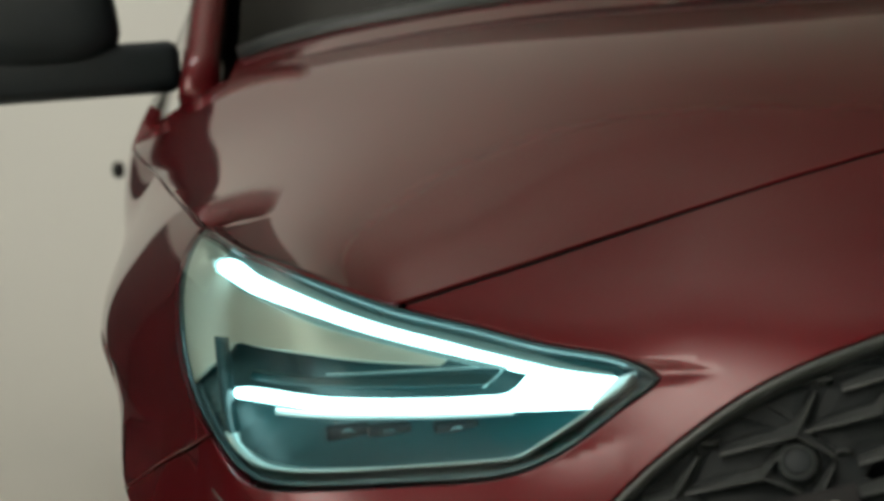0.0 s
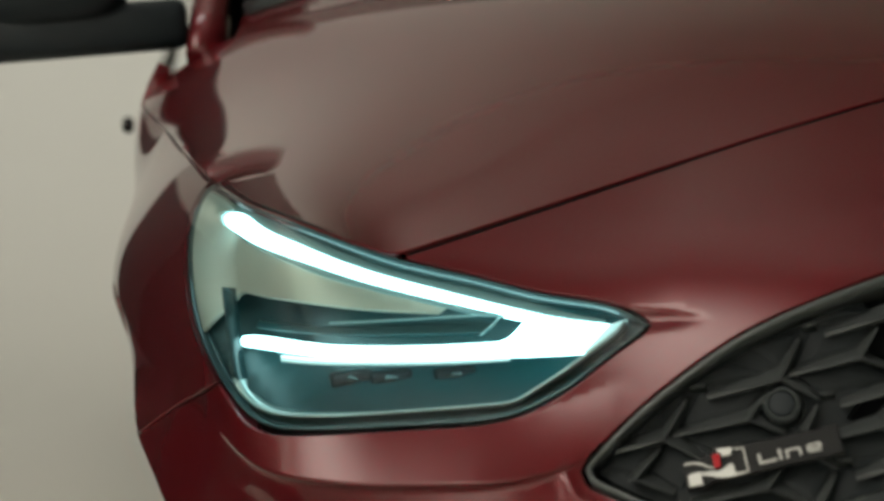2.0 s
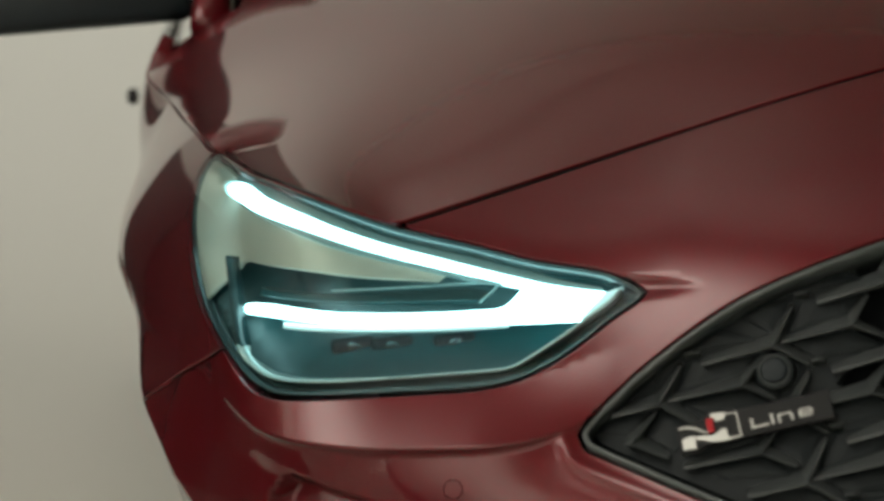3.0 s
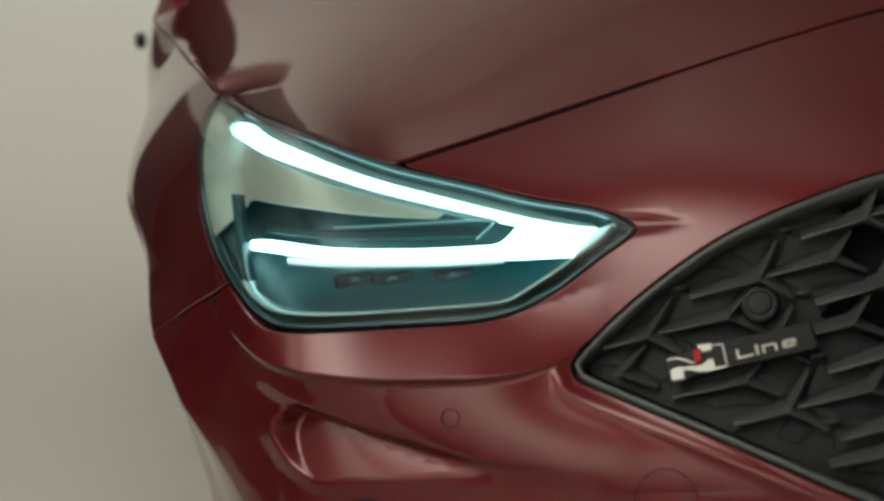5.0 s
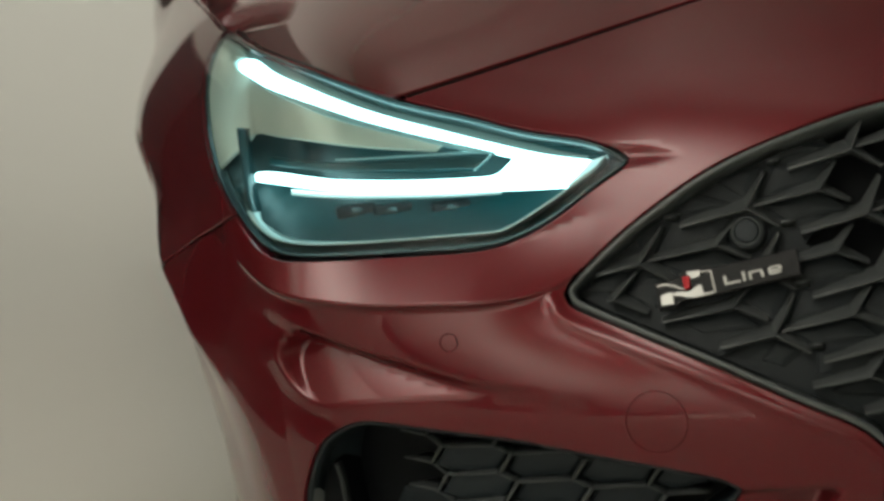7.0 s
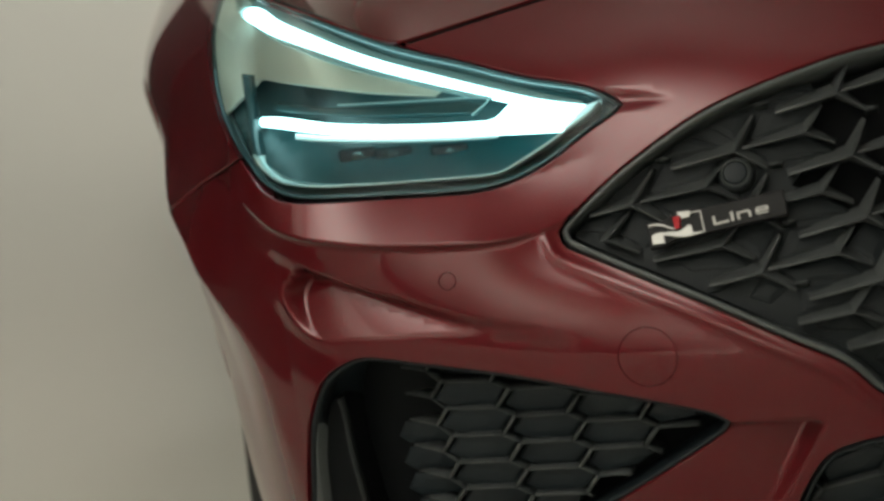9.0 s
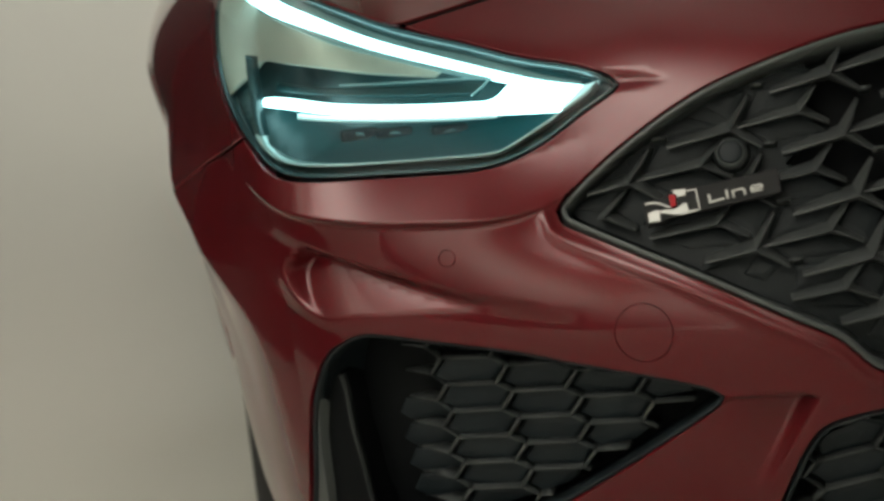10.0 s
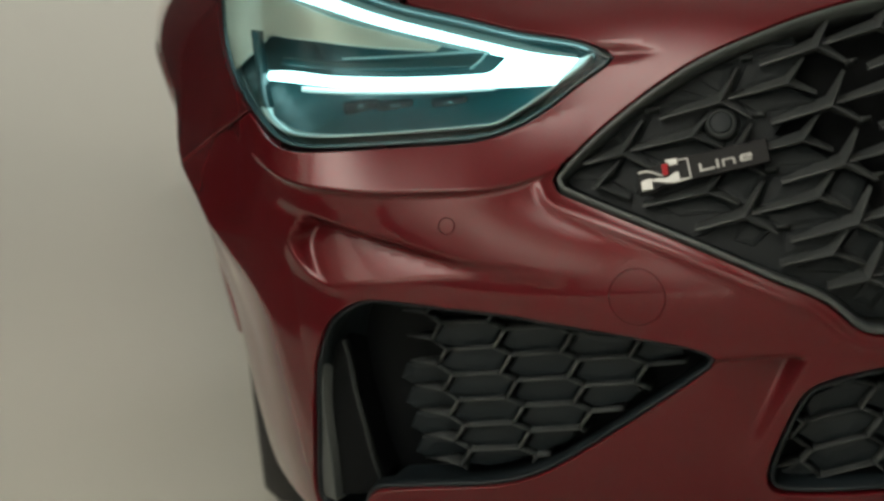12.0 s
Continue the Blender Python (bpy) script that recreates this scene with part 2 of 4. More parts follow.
def mirrored(bm, both=True):
    """Adds the other half across the car's middle (or gives the other half alone)."""
    if both:
        made = bmesh.ops.duplicate(bm, geom=bm.verts[:] + bm.edges[:] + bm.faces[:])["geom"]
        verts, faces = [v for v in made if isinstance(v, bmesh.types.BMVert)], [f for f in made if isinstance(f, bmesh.types.BMFace)]
    else:
        verts, faces = bm.verts[:], bm.faces[:]
    lay = bm.verts.layers.float_vector.get("way_out")
    for v in verts:
        v.co.x = -v.co.x
        if lay:
            v[lay] = Vector((-v[lay][0], v[lay][1], v[lay][2]))
    bmesh.ops.reverse_faces(bm, faces=faces)
    if both:
        bmesh.ops.remove_doubles(bm, verts=[v for v in bm.verts if abs(v.co.x) < 0.002], dist=0.001)
    return bm


def ribbon(path, section, closed=True, cap=True):
    """Sweeps a section along a path of (place, across, up): each section point is (across, up)."""
    bm = bmesh.new()
    rows = [[bm.verts.new(Vector(p) + Vector(a) * s + Vector(n) * t) for s, t in section] for p, a, n in path]
    k = len(section)
    for r, q in zip(rows, rows[1:] + (rows[:1] if closed else [])):
        for i in range(k):
            bm.faces.new((r[i], r[(i + 1) % k], q[(i + 1) % k], q[i]))
    if not closed and cap:
        bm.faces.new(rows[0])
        bm.faces.new(rows[-1][::-1])
    bmesh.ops.recalc_face_normals(bm, faces=bm.faces)
    for f in bm.faces:
        f.smooth = True
    return bm


def box(size, at=(0, 0, 0), bevel=0.0, turn=None, seg=2):
    bm = bmesh.new()
    bmesh.ops.create_cube(bm, size=1)
    bmesh.ops.scale(bm, vec=size, verts=bm.verts)
    if bevel:
        bmesh.ops.bevel(bm, geom=bm.edges[:], offset=bevel, segments=seg, affect="EDGES", profile=0.5)
    if turn:
        bmesh.ops.transform(bm, matrix=turn, verts=bm.verts)
    bmesh.ops.translate(bm, vec=at, verts=bm.verts)
    for f in bm.faces:
        f.smooth = bevel > 0
    return bm


def lathe(profile, turn, seg=48):
    """Turns a profile of (radius, along) round an axis; turn places it."""
    bm = bmesh.new()
    rows = [[bm.verts.new((r * math.cos(2 * math.pi * i / seg), r * math.sin(2 * math.pi * i / seg), h)) for i in range(seg)] for r, h in profile]
    for a, b in zip(rows, rows[1:]):
        for i in range(seg):
            bm.faces.new((a[i], a[(i + 1) % seg], b[(i + 1) % seg], b[i]))
    for row in (rows[0], rows[-1]):
        bm.faces.new(row)
    bmesh.ops.recalc_face_normals(bm, faces=bm.faces)
    bmesh.ops.transform(bm, matrix=turn, verts=bm.verts)
    for f in bm.faces:
        f.smooth = True
    return bm


# ---------- the studio ----------
def sweep_edge(y):
    """The painted sweep's slanting unseen edge on the driver's-door side, set to shape reflections."""
    if y > 4:
        return -2.55 + 0.62 * ease(4.2, 5.6, y)
    return -1.75 - 0.2 * y if y > 0 else max(-4.5, -1.75 + 0.6 * y)


def studio():
    """Floor and wall of one painted sweep that curves on into the ceiling; the dark ground and low dark walls beside it
    are unseen, added to darken the car's reflections.
    """
    bm, prof = bmesh.new(), [(-6.0, 0.0), (-2.0, 0.0), (0.0, 0.0), (2.0, 0.0), (4.0, 0.0), (4.5, 0.0)]
    for i in range(1, 13):
        a = radians(90 * i / 12)
        prof.append((4.5 + 2.5 * math.sin(a), 2.5 - 2.5 * math.cos(a)))
    rows = [[bm.verts.new((x, y, z)) for x in np.linspace(sweep_edge(y), 4.5, 33)] for y, z in prof]
    for a, b in zip(rows, rows[1:]):
        for i in range(32):
            bm.faces.new((a[i], a[i + 1], b[i + 1], b[i])).smooth = True
    tagged(part("floor", bm, CYC), "beige painted studio floor sweeping up into the wall", "floor", kind="structure")
    prof = [(7.0, 2.51), (7.0, 3.0), (7.0, 3.4)]
    for i in range(1, 13):
        a = radians(90 * i / 12)
        prof.append((5.4 + 1.6 * math.cos(a), 3.4 + 1.6 * math.sin(a)))
    bm = bmesh.new()
    rows = [[bm.verts.new((x, y, z)) for x in np.linspace(-6.0, 6.0, 25)] for y, z in prof]
    for a, b in zip(rows, rows[1:]):
        for i in range(24):
            bm.faces.new((a[i], a[i + 1], b[i + 1], b[i])).smooth = True
    tagged(part("wall_upper", bm, CYC), "beige painted upper wall coved into the ceiling", "wall", kind="structure")
    tagged(part("ground", box((12.2, 13.4, 0.1), (0, 0.5, -0.056), 0.01), DRAPE), "unseen dark ground beside the painted sweep, added to darken reflections", "floor", kind="structure")
    # The return, northwest and low dark walls are unseen flags that darken reflections.
    for name, size, at, mat, label in (
            ("wall_west", (0.1, 8.4, 5.0), (-6.0, -1.86, 2.5), CYC, "beige painted studio wall"),
            ("wall_return", (2.75, 0.1, 5.0), (-4.68, 2.4, 2.5), DRAPE, "unseen dark return wall added to darken reflections"),
            ("wall_northwest", (0.1, 4.7, 1.35), (-3.26, 4.80, 0.675), DRAPE, "unseen low dark wall added to darken fender reflections"),
            ("wall_north", (12.0, 0.1, 5.0), (0, 7.12, 2.5), CYC, "beige painted wall behind the sweep"),
            ("wall_low", (4.2, 0.05, 1.35), (-4.04, 6.99, 0.675), DRAPE, "unseen low dark wall beside the sweep, added to darken reflections"),
            ("wall_east", (0.1, 13.2, 5.0), (6.06, 0.5, 2.5), DRAPE, "dark draped studio wall"),
            ("wall_south", (12.0, 0.1, 5.0), (0, -6.06, 2.5), CYC, "beige painted studio wall"),
            ("ceiling", (12.2, 13.4, 0.1), (0, 0.5, 5.06), CEILING, "beige painted studio ceiling")):
        tagged(part(name, box(size, at, 0.01), mat), label, "wall" if "wall" in name else "ceiling", kind="structure")


studio()

# ---------- the car's body surface ----------
PLAN = [(0.25, -0.03), (0, -0.045), (-0.2, -0.032), (-0.32, 0.0), (-0.42, 0.042), (-0.55, 0.108), (-0.68, 0.172), (-0.775, 0.228),
        (-0.825, 0.30), (-0.858, 0.42), (-0.882, 0.60), (-0.897, 0.85), (-0.901, 1.2), (-0.899, 1.8), (-0.899, 2.4), (-0.888, 3.3), (-0.83, 4.0)]
ARC = np.r_[0, np.cumsum(np.hypot(*np.diff(np.array(PLAN), axis=0).T))]
ARC = ARC - ARC[1]
plan = spline(ARC, PLAN)
front_lean = spline((0.10, 0.25, 0.39, 0.48, 0.53, 0.57, 0.63, 0.69, 0.73, 0.765, 0.80, 0.86), (0.06, 0.02, 0.0, 0.0, 0.02, 0.045, 0.075, 0.105, 0.135, 0.18, 0.25, 0.40))
side_lean = spline((0.10, 0.25, 0.40, 0.55, 0.65, 0.75, 0.82, 0.88, 0.95), (0.055, 0.025, 0.010, 0.0, 0.0, 0.012, 0.04, 0.085, 0.16))


arch_swell = spline((0.25, 0.33, 0.45, 0.57, 0.64, 0.685, 0.73, 0.79, 0.86, 0.95), (0.0, 0.004, 0.0175, 0.0305, 0.0365, 0.0365, 0.026, -0.001, -0.022, -0.028))


def flare(u, z):
    """The swell of the skin over the wheel arch, drawn in again above it."""
    return ease(1.0, 1.62, u) * (1 - ease(1.68, 2.05, u)) * arch_swell(min(max(z, 0.25), 0.95))


def body(u, z, lift=0.0):
    """The skin at u metres round from the nose's middle and height z; lift: metres proud of it."""
    p, (x0, y0), (x1, y1) = plan(u), plan(u - 0.002), plan(u + 0.002)
    k = math.hypot(x1 - x0, y1 - y0)
    dx, dy = (x1 - x0) / k, (y1 - y0) / k
    w = ease(0.50, 0.94, u)
    lean = -lift
    if w < 1:
        lean += (1 - w) * front_lean(z)
    if w > 0:
        lean += w * (side_lean(z - 0.13 * ease(1.1, 2.2, u) * ease(0.62, 0.82, z)) - flare(u, z))
    return Vector((p[0] + dy * lean, p[1] - dx * lean, z))


def out_of(u, z):
    """The skin's outward normal."""
    a, b = body(u + 0.002, z) - body(u - 0.002, z), body(u, z + 0.002) - body(u, z - 0.002)
    return -a.cross(b).normalized()


# Outlines on the skin, as (u, z).
HOOD_FRONT = curve([(0.0, 0.866), (0.14, 0.862), (0.263, 0.854), (0.334, 0.847), (0.415, 0.836), (0.477, 0.824), (0.529, 0.812), (0.617, 0.790), (0.70, 0.770), (0.742, 0.760)])
LAMP_TOP = curve([(0.742, 0.760), (0.798, 0.781), (0.866, 0.803), (0.915, 0.815), (0.985, 0.826), (1.052, 0.832)])
LAMP_INNER = curve([(0.5215, 0.6855), (0.553, 0.703), (0.615, 0.718), (0.670, 0.736), (0.704, 0.747), (0.742, 0.760)])
LAMP_LOW = curve([(0.933, 0.653), (0.916, 0.642), (0.899, 0.630), (0.877, 0.620), (0.855, 0.615), (0.812, 0.6135), (0.764, 0.613), (0.700, 0.612), (0.662, 0.6125), (0.638, 0.616), (0.621, 0.621), (0.594, 0.634), (0.570, 0.650), (0.546, 0.667), (0.5265, 0.6795), (0.5215, 0.6855)])
LAMP_OUT = curve([(1.052, 0.832), (1.085, 0.822), (1.092, 0.806), (1.081, 0.778), (1.057, 0.753), (1.026, 0.723), (0.994, 0.695), (0.960, 0.671), (0.933, 0.653)])
GRILLE_TOP = curve([(0.0, 0.738), (0.13, 0.735), (0.255, 0.725), (0.324, 0.712), (0.389, 0.694), (0.450, 0.669), (0.510, 0.631), (0.539, 0.608), (0.567, 0.582), (0.575, 0.570), (0.571, 0.561), (0.559, 0.554), (0.504, 0.533), (0.445, 0.511), (0.388, 0.487), (0.334, 0.462), (0.302, 0.446), (0.282, 0.428), (0.265, 0.413), (0.235, 0.408), (0.12, 0.405), (0.0, 0.404)])
INTAKE = curve([(0.871, 0.369), (0.855, 0.397), (0.836, 0.422), (0.814, 0.438), (0.788, 0.449), (0.761, 0.450), (0.687, 0.441), (0.625, 0.434), (0.565, 0.423), (0.506, 0.413), (0.449, 0.402), (0.424, 0.395), (0.4125, 0.386), (0.418, 0.378), (0.453, 0.353), (0.516, 0.311), (0.582, 0.269), (0.615, 0.252), (0.649, 0.241), (0.681, 0.236), (0.781, 0.230), (0.810, 0.225), (0.826, 0.212), (0.84, 0.19), (0.87, 0.180), (0.93, 0.180), (0.942, 0.196), (0.910, 0.260), (0.883, 0.334), (0.871, 0.369)])
LOW_GRILLE = curve([(0.0, 0.378), (0.15, 0.377), (0.246, 0.373), (0.300, 0.362), (0.323, 0.349), (0.348, 0.306), (0.366, 0.258), (0.362, 0.242), (0.340, 0.236), (0.248, 0.236), (0.12, 0.236), (0.0, 0.236)])
ARCH_U = float(np.interp(0.905, [plan(u)[1] for u in np.arange(0.9, 2.0, 0.01)], np.arange(0.9, 2.0, 0.01)))
ARCH = [(ARCH_U + 0.365 * math.cos(a), 0.325 + 0.365 * math.sin(a)) for a in np.linspace(radians(205), radians(-25), 60)]
SEAM = curve([(0.933, 0.653), (0.979, 0.637), (1.078, 0.606), (1.179, 0.565)])
SEAM_END = min(range(60), key=lambda i: math.hypot(ARCH[i][0] - 1.19, ARCH[i][1] - 0.56))
INTAKE, LAMP = join(INTAKE), join(LAMP_TOP, LAMP_OUT, LAMP_LOW, LAMP_INNER)
FENDER_TOP = curve([(1.052, 0.832), (1.107, 0.8345), (1.2, 0.8415), (1.35, 0.850), (1.505, 0.8575), (1.8, 0.880), (2.05, 0.908)], 0.02)

# Relief of the front panel.
crease_z = spline((0.55, 0.61, 0.69, 0.74, 0.82, 0.86, 0.92, 1.02), (0.590, 0.571, 0.5675, 0.5690, 0.578, 0.586, 0.605, 0.633))
ridge_z = spline((0.58, 0.612, 0.665, 0.718, 0.763, 0.811, 0.867, 0.91, 0.96), (0.481, 0.487, 0.495, 0.510, 0.522, 0.538, 0.556, 0.570, 0.588))
facet_z = spline((0.58, 0.65, 0.705, 0.751, 0.808, 0.85, 0.90), (0.4805, 0.4785, 0.4762, 0.4735, 0.4690, 0.4635, 0.457))
facet_top = spline((0.58, 0.65, 0.704, 0.764, 0.812, 0.85, 0.90), (0.4820, 0.4840, 0.4935, 0.510, 0.5215, 0.5260, 0.5275))
facet_left = spline((0.452, 0.463, 0.468, 0.4747, 0.4858, 0.503, 0.515, 0.523, 0.545), (0.797, 0.813, 0.8206, 0.8334, 0.8471, 0.8606, 0.8645, 0.861, 0.835))
corner_u = spline((0.25, 0.405, 0.439, 0.494, 0.541, 0.569, 0.64), (0.915, 0.932, 0.952, 1.015, 1.09, 1.16, 1.25))
TOW, WASHER = (0.486, 0.4545, 0.0290), (0.684, 0.531, 0.0085)
grille_line = np.array(GRILLE_TOP)


def least(a, b, c, k):
    """The least of three heights, with rounded meetings, and nothing under zero."""
    for v in (b, c):
        h = max(k - abs(a - v), 0.0) / k
        a = min(a, v) - h * h * k / 4
    return max(a, 0.0)


def relief(u, z):
    """How far the panel stands proud of the plain skin."""
    if u > 1.45 or z > 0.80:
        return 0.0
    c, r, low = crease_z(min(max(u, 0.55), 1.02)), ridge_z(min(max(u, 0.58), 0.96)), facet_z(min(max(u, 0.58), 0.90))
    here = ease(0.515, 0.67, u) * (1 - ease(0.82, 0.95, u))
    shelf = 0.023 * here
    if z > c:
        up = shelf * max(0.0, 1 - (z - c) / 0.050)
    else:
        up = shelf * (1 - 0.28 * ease(c, c - 0.0055, z) - 0.40 * min(1.0, (c - z) / (c - r))) * ease(r - 0.018, r + 0.003, z)
    cut = 0.0
    if low < z < r and 0.585 < u < 0.93:
        top, side = facet_top(min(u, 0.90)), facet_left(min(max(z, 0.452), 0.545))
        cut = least(0.50 * (z - low), 0.50 * (top - low) * max(0.0, (r - z) / max(r - top, 0.002)), 9.0, 0.002) * (1 - ease(side - 0.002, side + 0.013, u))
    if u > 0.76:
        left = facet_left(min(max(z, 0.452), 0.545))
        up += 0.5 * (min(u, left) - 0.76) ** 2 * (1 - ease(left, left + 0.05, u)) * ease(low - 0.025, low, z) * (1 - ease(r - 0.032, r + 0.02, z)) if left > 0.76 else 0.0
        up += 0.008 * ease(0.97, 1.08, u) * (1 - ease(1.25, 1.44, u)) * ease(0.36, 0.48, z) * (1 - ease(0.60, 0.70, z))
    nick = 0.0060 * max(0.0, 1 - abs(z - 0.689) / (0.004 + 0.1 * max(0.0, u - 0.465))) * ease(0.462, 0.525, u) * (1 - ease(0.535, 0.55, u)) if 0.46 < u < 0.55 else 0.0
    fin = 0.0
    if 0.28 < u < 0.62 and 0.24 < z < 0.389:
        right = 0.316 + 0.55 * (0.39 - z)
        fin = -(0.006 + 0.020 * ease(0.42, 0.33, u)) * (ease(0.389, 0.384, z) if z > 0.384 else max(0.0, (z - 0.25) / 0.134)) * ease(right, right + 0.022, u)
    bead = 0.0
    if u < 0.60 and 0.38 < z < 0.76:
        d = float(np.min(np.hypot(grille_line[:, 0] - u, grille_line[:, 1] - z)))
        bead = 0.0024 * (1 - ease(0.555, 0.585, z)) * math.exp(-((d - 0.0125) / 0.0055) ** 2)
    edge = 0.0
    if u > 0.885 and 0.25 < z < 0.64:
        uc = corner_u(z)
        tall = min(0.16 * (uc - 0.885), 0.024) * (1 - ease(0.56, 0.63, z)) * ease(0.25, 0.36, z)
        edge = tall * ((u - 0.885) / (uc - 0.885) if u < uc else max(0.0, 1 - ease(0, 0.16, u - uc)))
    return up - cut - nick + fin + bead + edge


def skin(u, z):
    return body(u, z, relief(u, z))


def ring_lines():
    """Rows that follow the panel's creases and edges, so that its facets stay crisp."""
    us = np.arange(0.56, 0.93, 0.006)
    out = [[(u, crease_z(u) + d) for u in us] for d in (-0.010, -0.0055, -0.0028, 0.0, 0.003, 0.007)]
    us = np.arange(0.585, 0.925, 0.006)
    out += [[(u, ridge_z(u) + d) for u in us] for d in (-0.003, 0.0, 0.004)]
    out += [[(u, facet_top(u) + d) for u in np.arange(0.64, 0.862, 0.005)] for d in (-0.0035, 0.0, 0.0035)]
    out += [[(u, facet_z(u)) for u in np.arange(0.60, 0.885, 0.006)], [(u, facet_z(u) - 0.005) for u in np.arange(0.60, 0.885, 0.006)], [(u, facet_z(u) + 0.0035) for u in np.arange(0.66, 0.82, 0.006)]]
    out += [[(corner_u(z) + d, z) for z in np.arange(0.29, 0.60, 0.008)] for d in (-0.006, 0.0, 0.006)]
    out += [[(facet_left(z) + d, z) for z in np.arange(0.464, 0.525, 0.0035)] for d in (-0.006, -0.002, 0.0015, 0.0055, 0.0095, 0.013, 0.018)]
    out += [[(u, 0.689 + d * (1 + 25 * max(0.0, u - 0.465))) for u in np.arange(0.466, 0.519, 0.004)] for d in (-0.004, -0.002, 0.0, 0.002, 0.004)]
    g = np.array(GRILLE_TOP)
    t = np.gradient(g, axis=0)
    t /= np.hypot(*t.T)[:, None]
    n = np.stack([t[:, 1], -t[:, 0]], 1)
    mid = np.array([0.25, 0.57])
    n *= np.sign(np.sum((g - mid) * n, axis=1))[:, None]
    for d in (0.0045, 0.0085, 0.0125, 0.0165, 0.021, 0.027):
        q = g + n * d
        out.append([tuple(v) for v in q if v[0] > 0.004])
    for z in (0.390, 0.3865, 0.383):
        out.append([(u, z) for u in np.arange(0.318, 0.408, 0.005)])
    out += [[(0.316 + 0.55 * (0.39 - z) + d, z) for z in np.arange(0.262, 0.382, 0.006)] for d in (0.0, 0.006, 0.012, 0.018, 0.024)]
    return out

# ---------- the car ----------
car = tagged(new("car"), "dark red metallic hatchback, headlight lit, on a beige studio floor", "car")


def centre_edge(q):
    return abs(q[0]) < 1e-6


def loop_path(outline, lift, closed=True):
    """Place, across and outward along an outline on the skin."""
    pts = [body(u, z, lift) for u, z in outline]
    path = []
    for i, (u, z) in enumerate(outline):
        a = pts[i - 1] if closed or i else pts[i]
        b = pts[(i + 1) % len(pts)] if closed or i + 1 < len(pts) else pts[i]
        n = out_of(u, z)
        t = (b - a).normalized()
        path.append((pts[i], t.cross(n).normalized(), n))
    return path


def disc(u, z, r, k=28):
    return [(u + r * math.cos(2 * math.pi * i / k), z + r * math.sin(2 * math.pi * i / k)) for i in range(k)]


def bumper():
    arch = ARCH[:SEAM_END + 1]
    outer = join(HOOD_FRONT, LAMP_INNER[::-1], LAMP_LOW[::-1], SEAM, arch[::-1],
                 curve([arch[0], (arch[0][0] - 0.03, 0.165)]), curve([(arch[0][0] - 0.03, 0.165), (0.0, 0.165)], 0.02),
                 LOW_GRILLE[::-1], GRILLE_TOP[::-1])
    bm = trimmed(outer, [INTAKE, disc(*TOW), disc(*WASHER)], skin, 0.0055, lip=0.016, gap=0.0012, skip=centre_edge, fine=on_cover, wide=lambda q: q[1] > 0.757 and q[0] < 0.745, lines=ring_lines())
    b = part("bumper", mirrored(bm), PAINT, car, "dark red painted front bumper cover")
    for other in (False, True):
        for name, ring, label in (("tow_cover", TOW, "round red tow eye cover"), ("washer_cover", WASHER, "small round red sensor cover")):
            bm = trimmed(disc(*ring), [], skin, 0.006, lip=0.012, gap=-0.0008, fine=on_cover)
            part(name, mirrored(bm, False) if other else bm, PAINT, b, label)


def on_cover(q):
    return any(math.hypot(q[0] - u, q[1] - z) < r * 1.1 for u, z, r in (TOW, WASHER))


def fender(both):
    outer = join(FENDER_TOP, curve([(2.05, 0.908), (2.05, 0.22)], 0.03), curve([(2.05, 0.22), ARCH[-1]], 0.03), ARCH[SEAM_END:][::-1], SEAM[::-1], LAMP_OUT[::-1])
    bm = trimmed(outer, [], skin, 0.012, lip=0.02)
    part("fender", bm if not both else mirrored(bm, False), PAINT, car)


COWL = curve([(0.0, 1.20, 1.055), (-0.30, 1.215, 1.05), (-0.55, 1.275, 1.03), (-0.70, 1.36, 1.005), (-0.78, 1.41, 0.975), (-0.845, 1.422, 0.935), tuple(body(2.05, 0.908))], 0.03)
hood_line = join(HOOD_FRONT, LAMP_TOP)
HOOD_ROWS, HOOD_COLS, HOOD_RISE = 44, 66, 0.37


def along(points):
    p = np.array([tuple(q) for q in points])
    arc = np.r_[0, np.cumsum(np.linalg.norm(np.diff(p, axis=0), axis=1))]
    return lambda s: [float(np.interp(s * arc[-1], arc, p[:, k])) for k in range(3)]


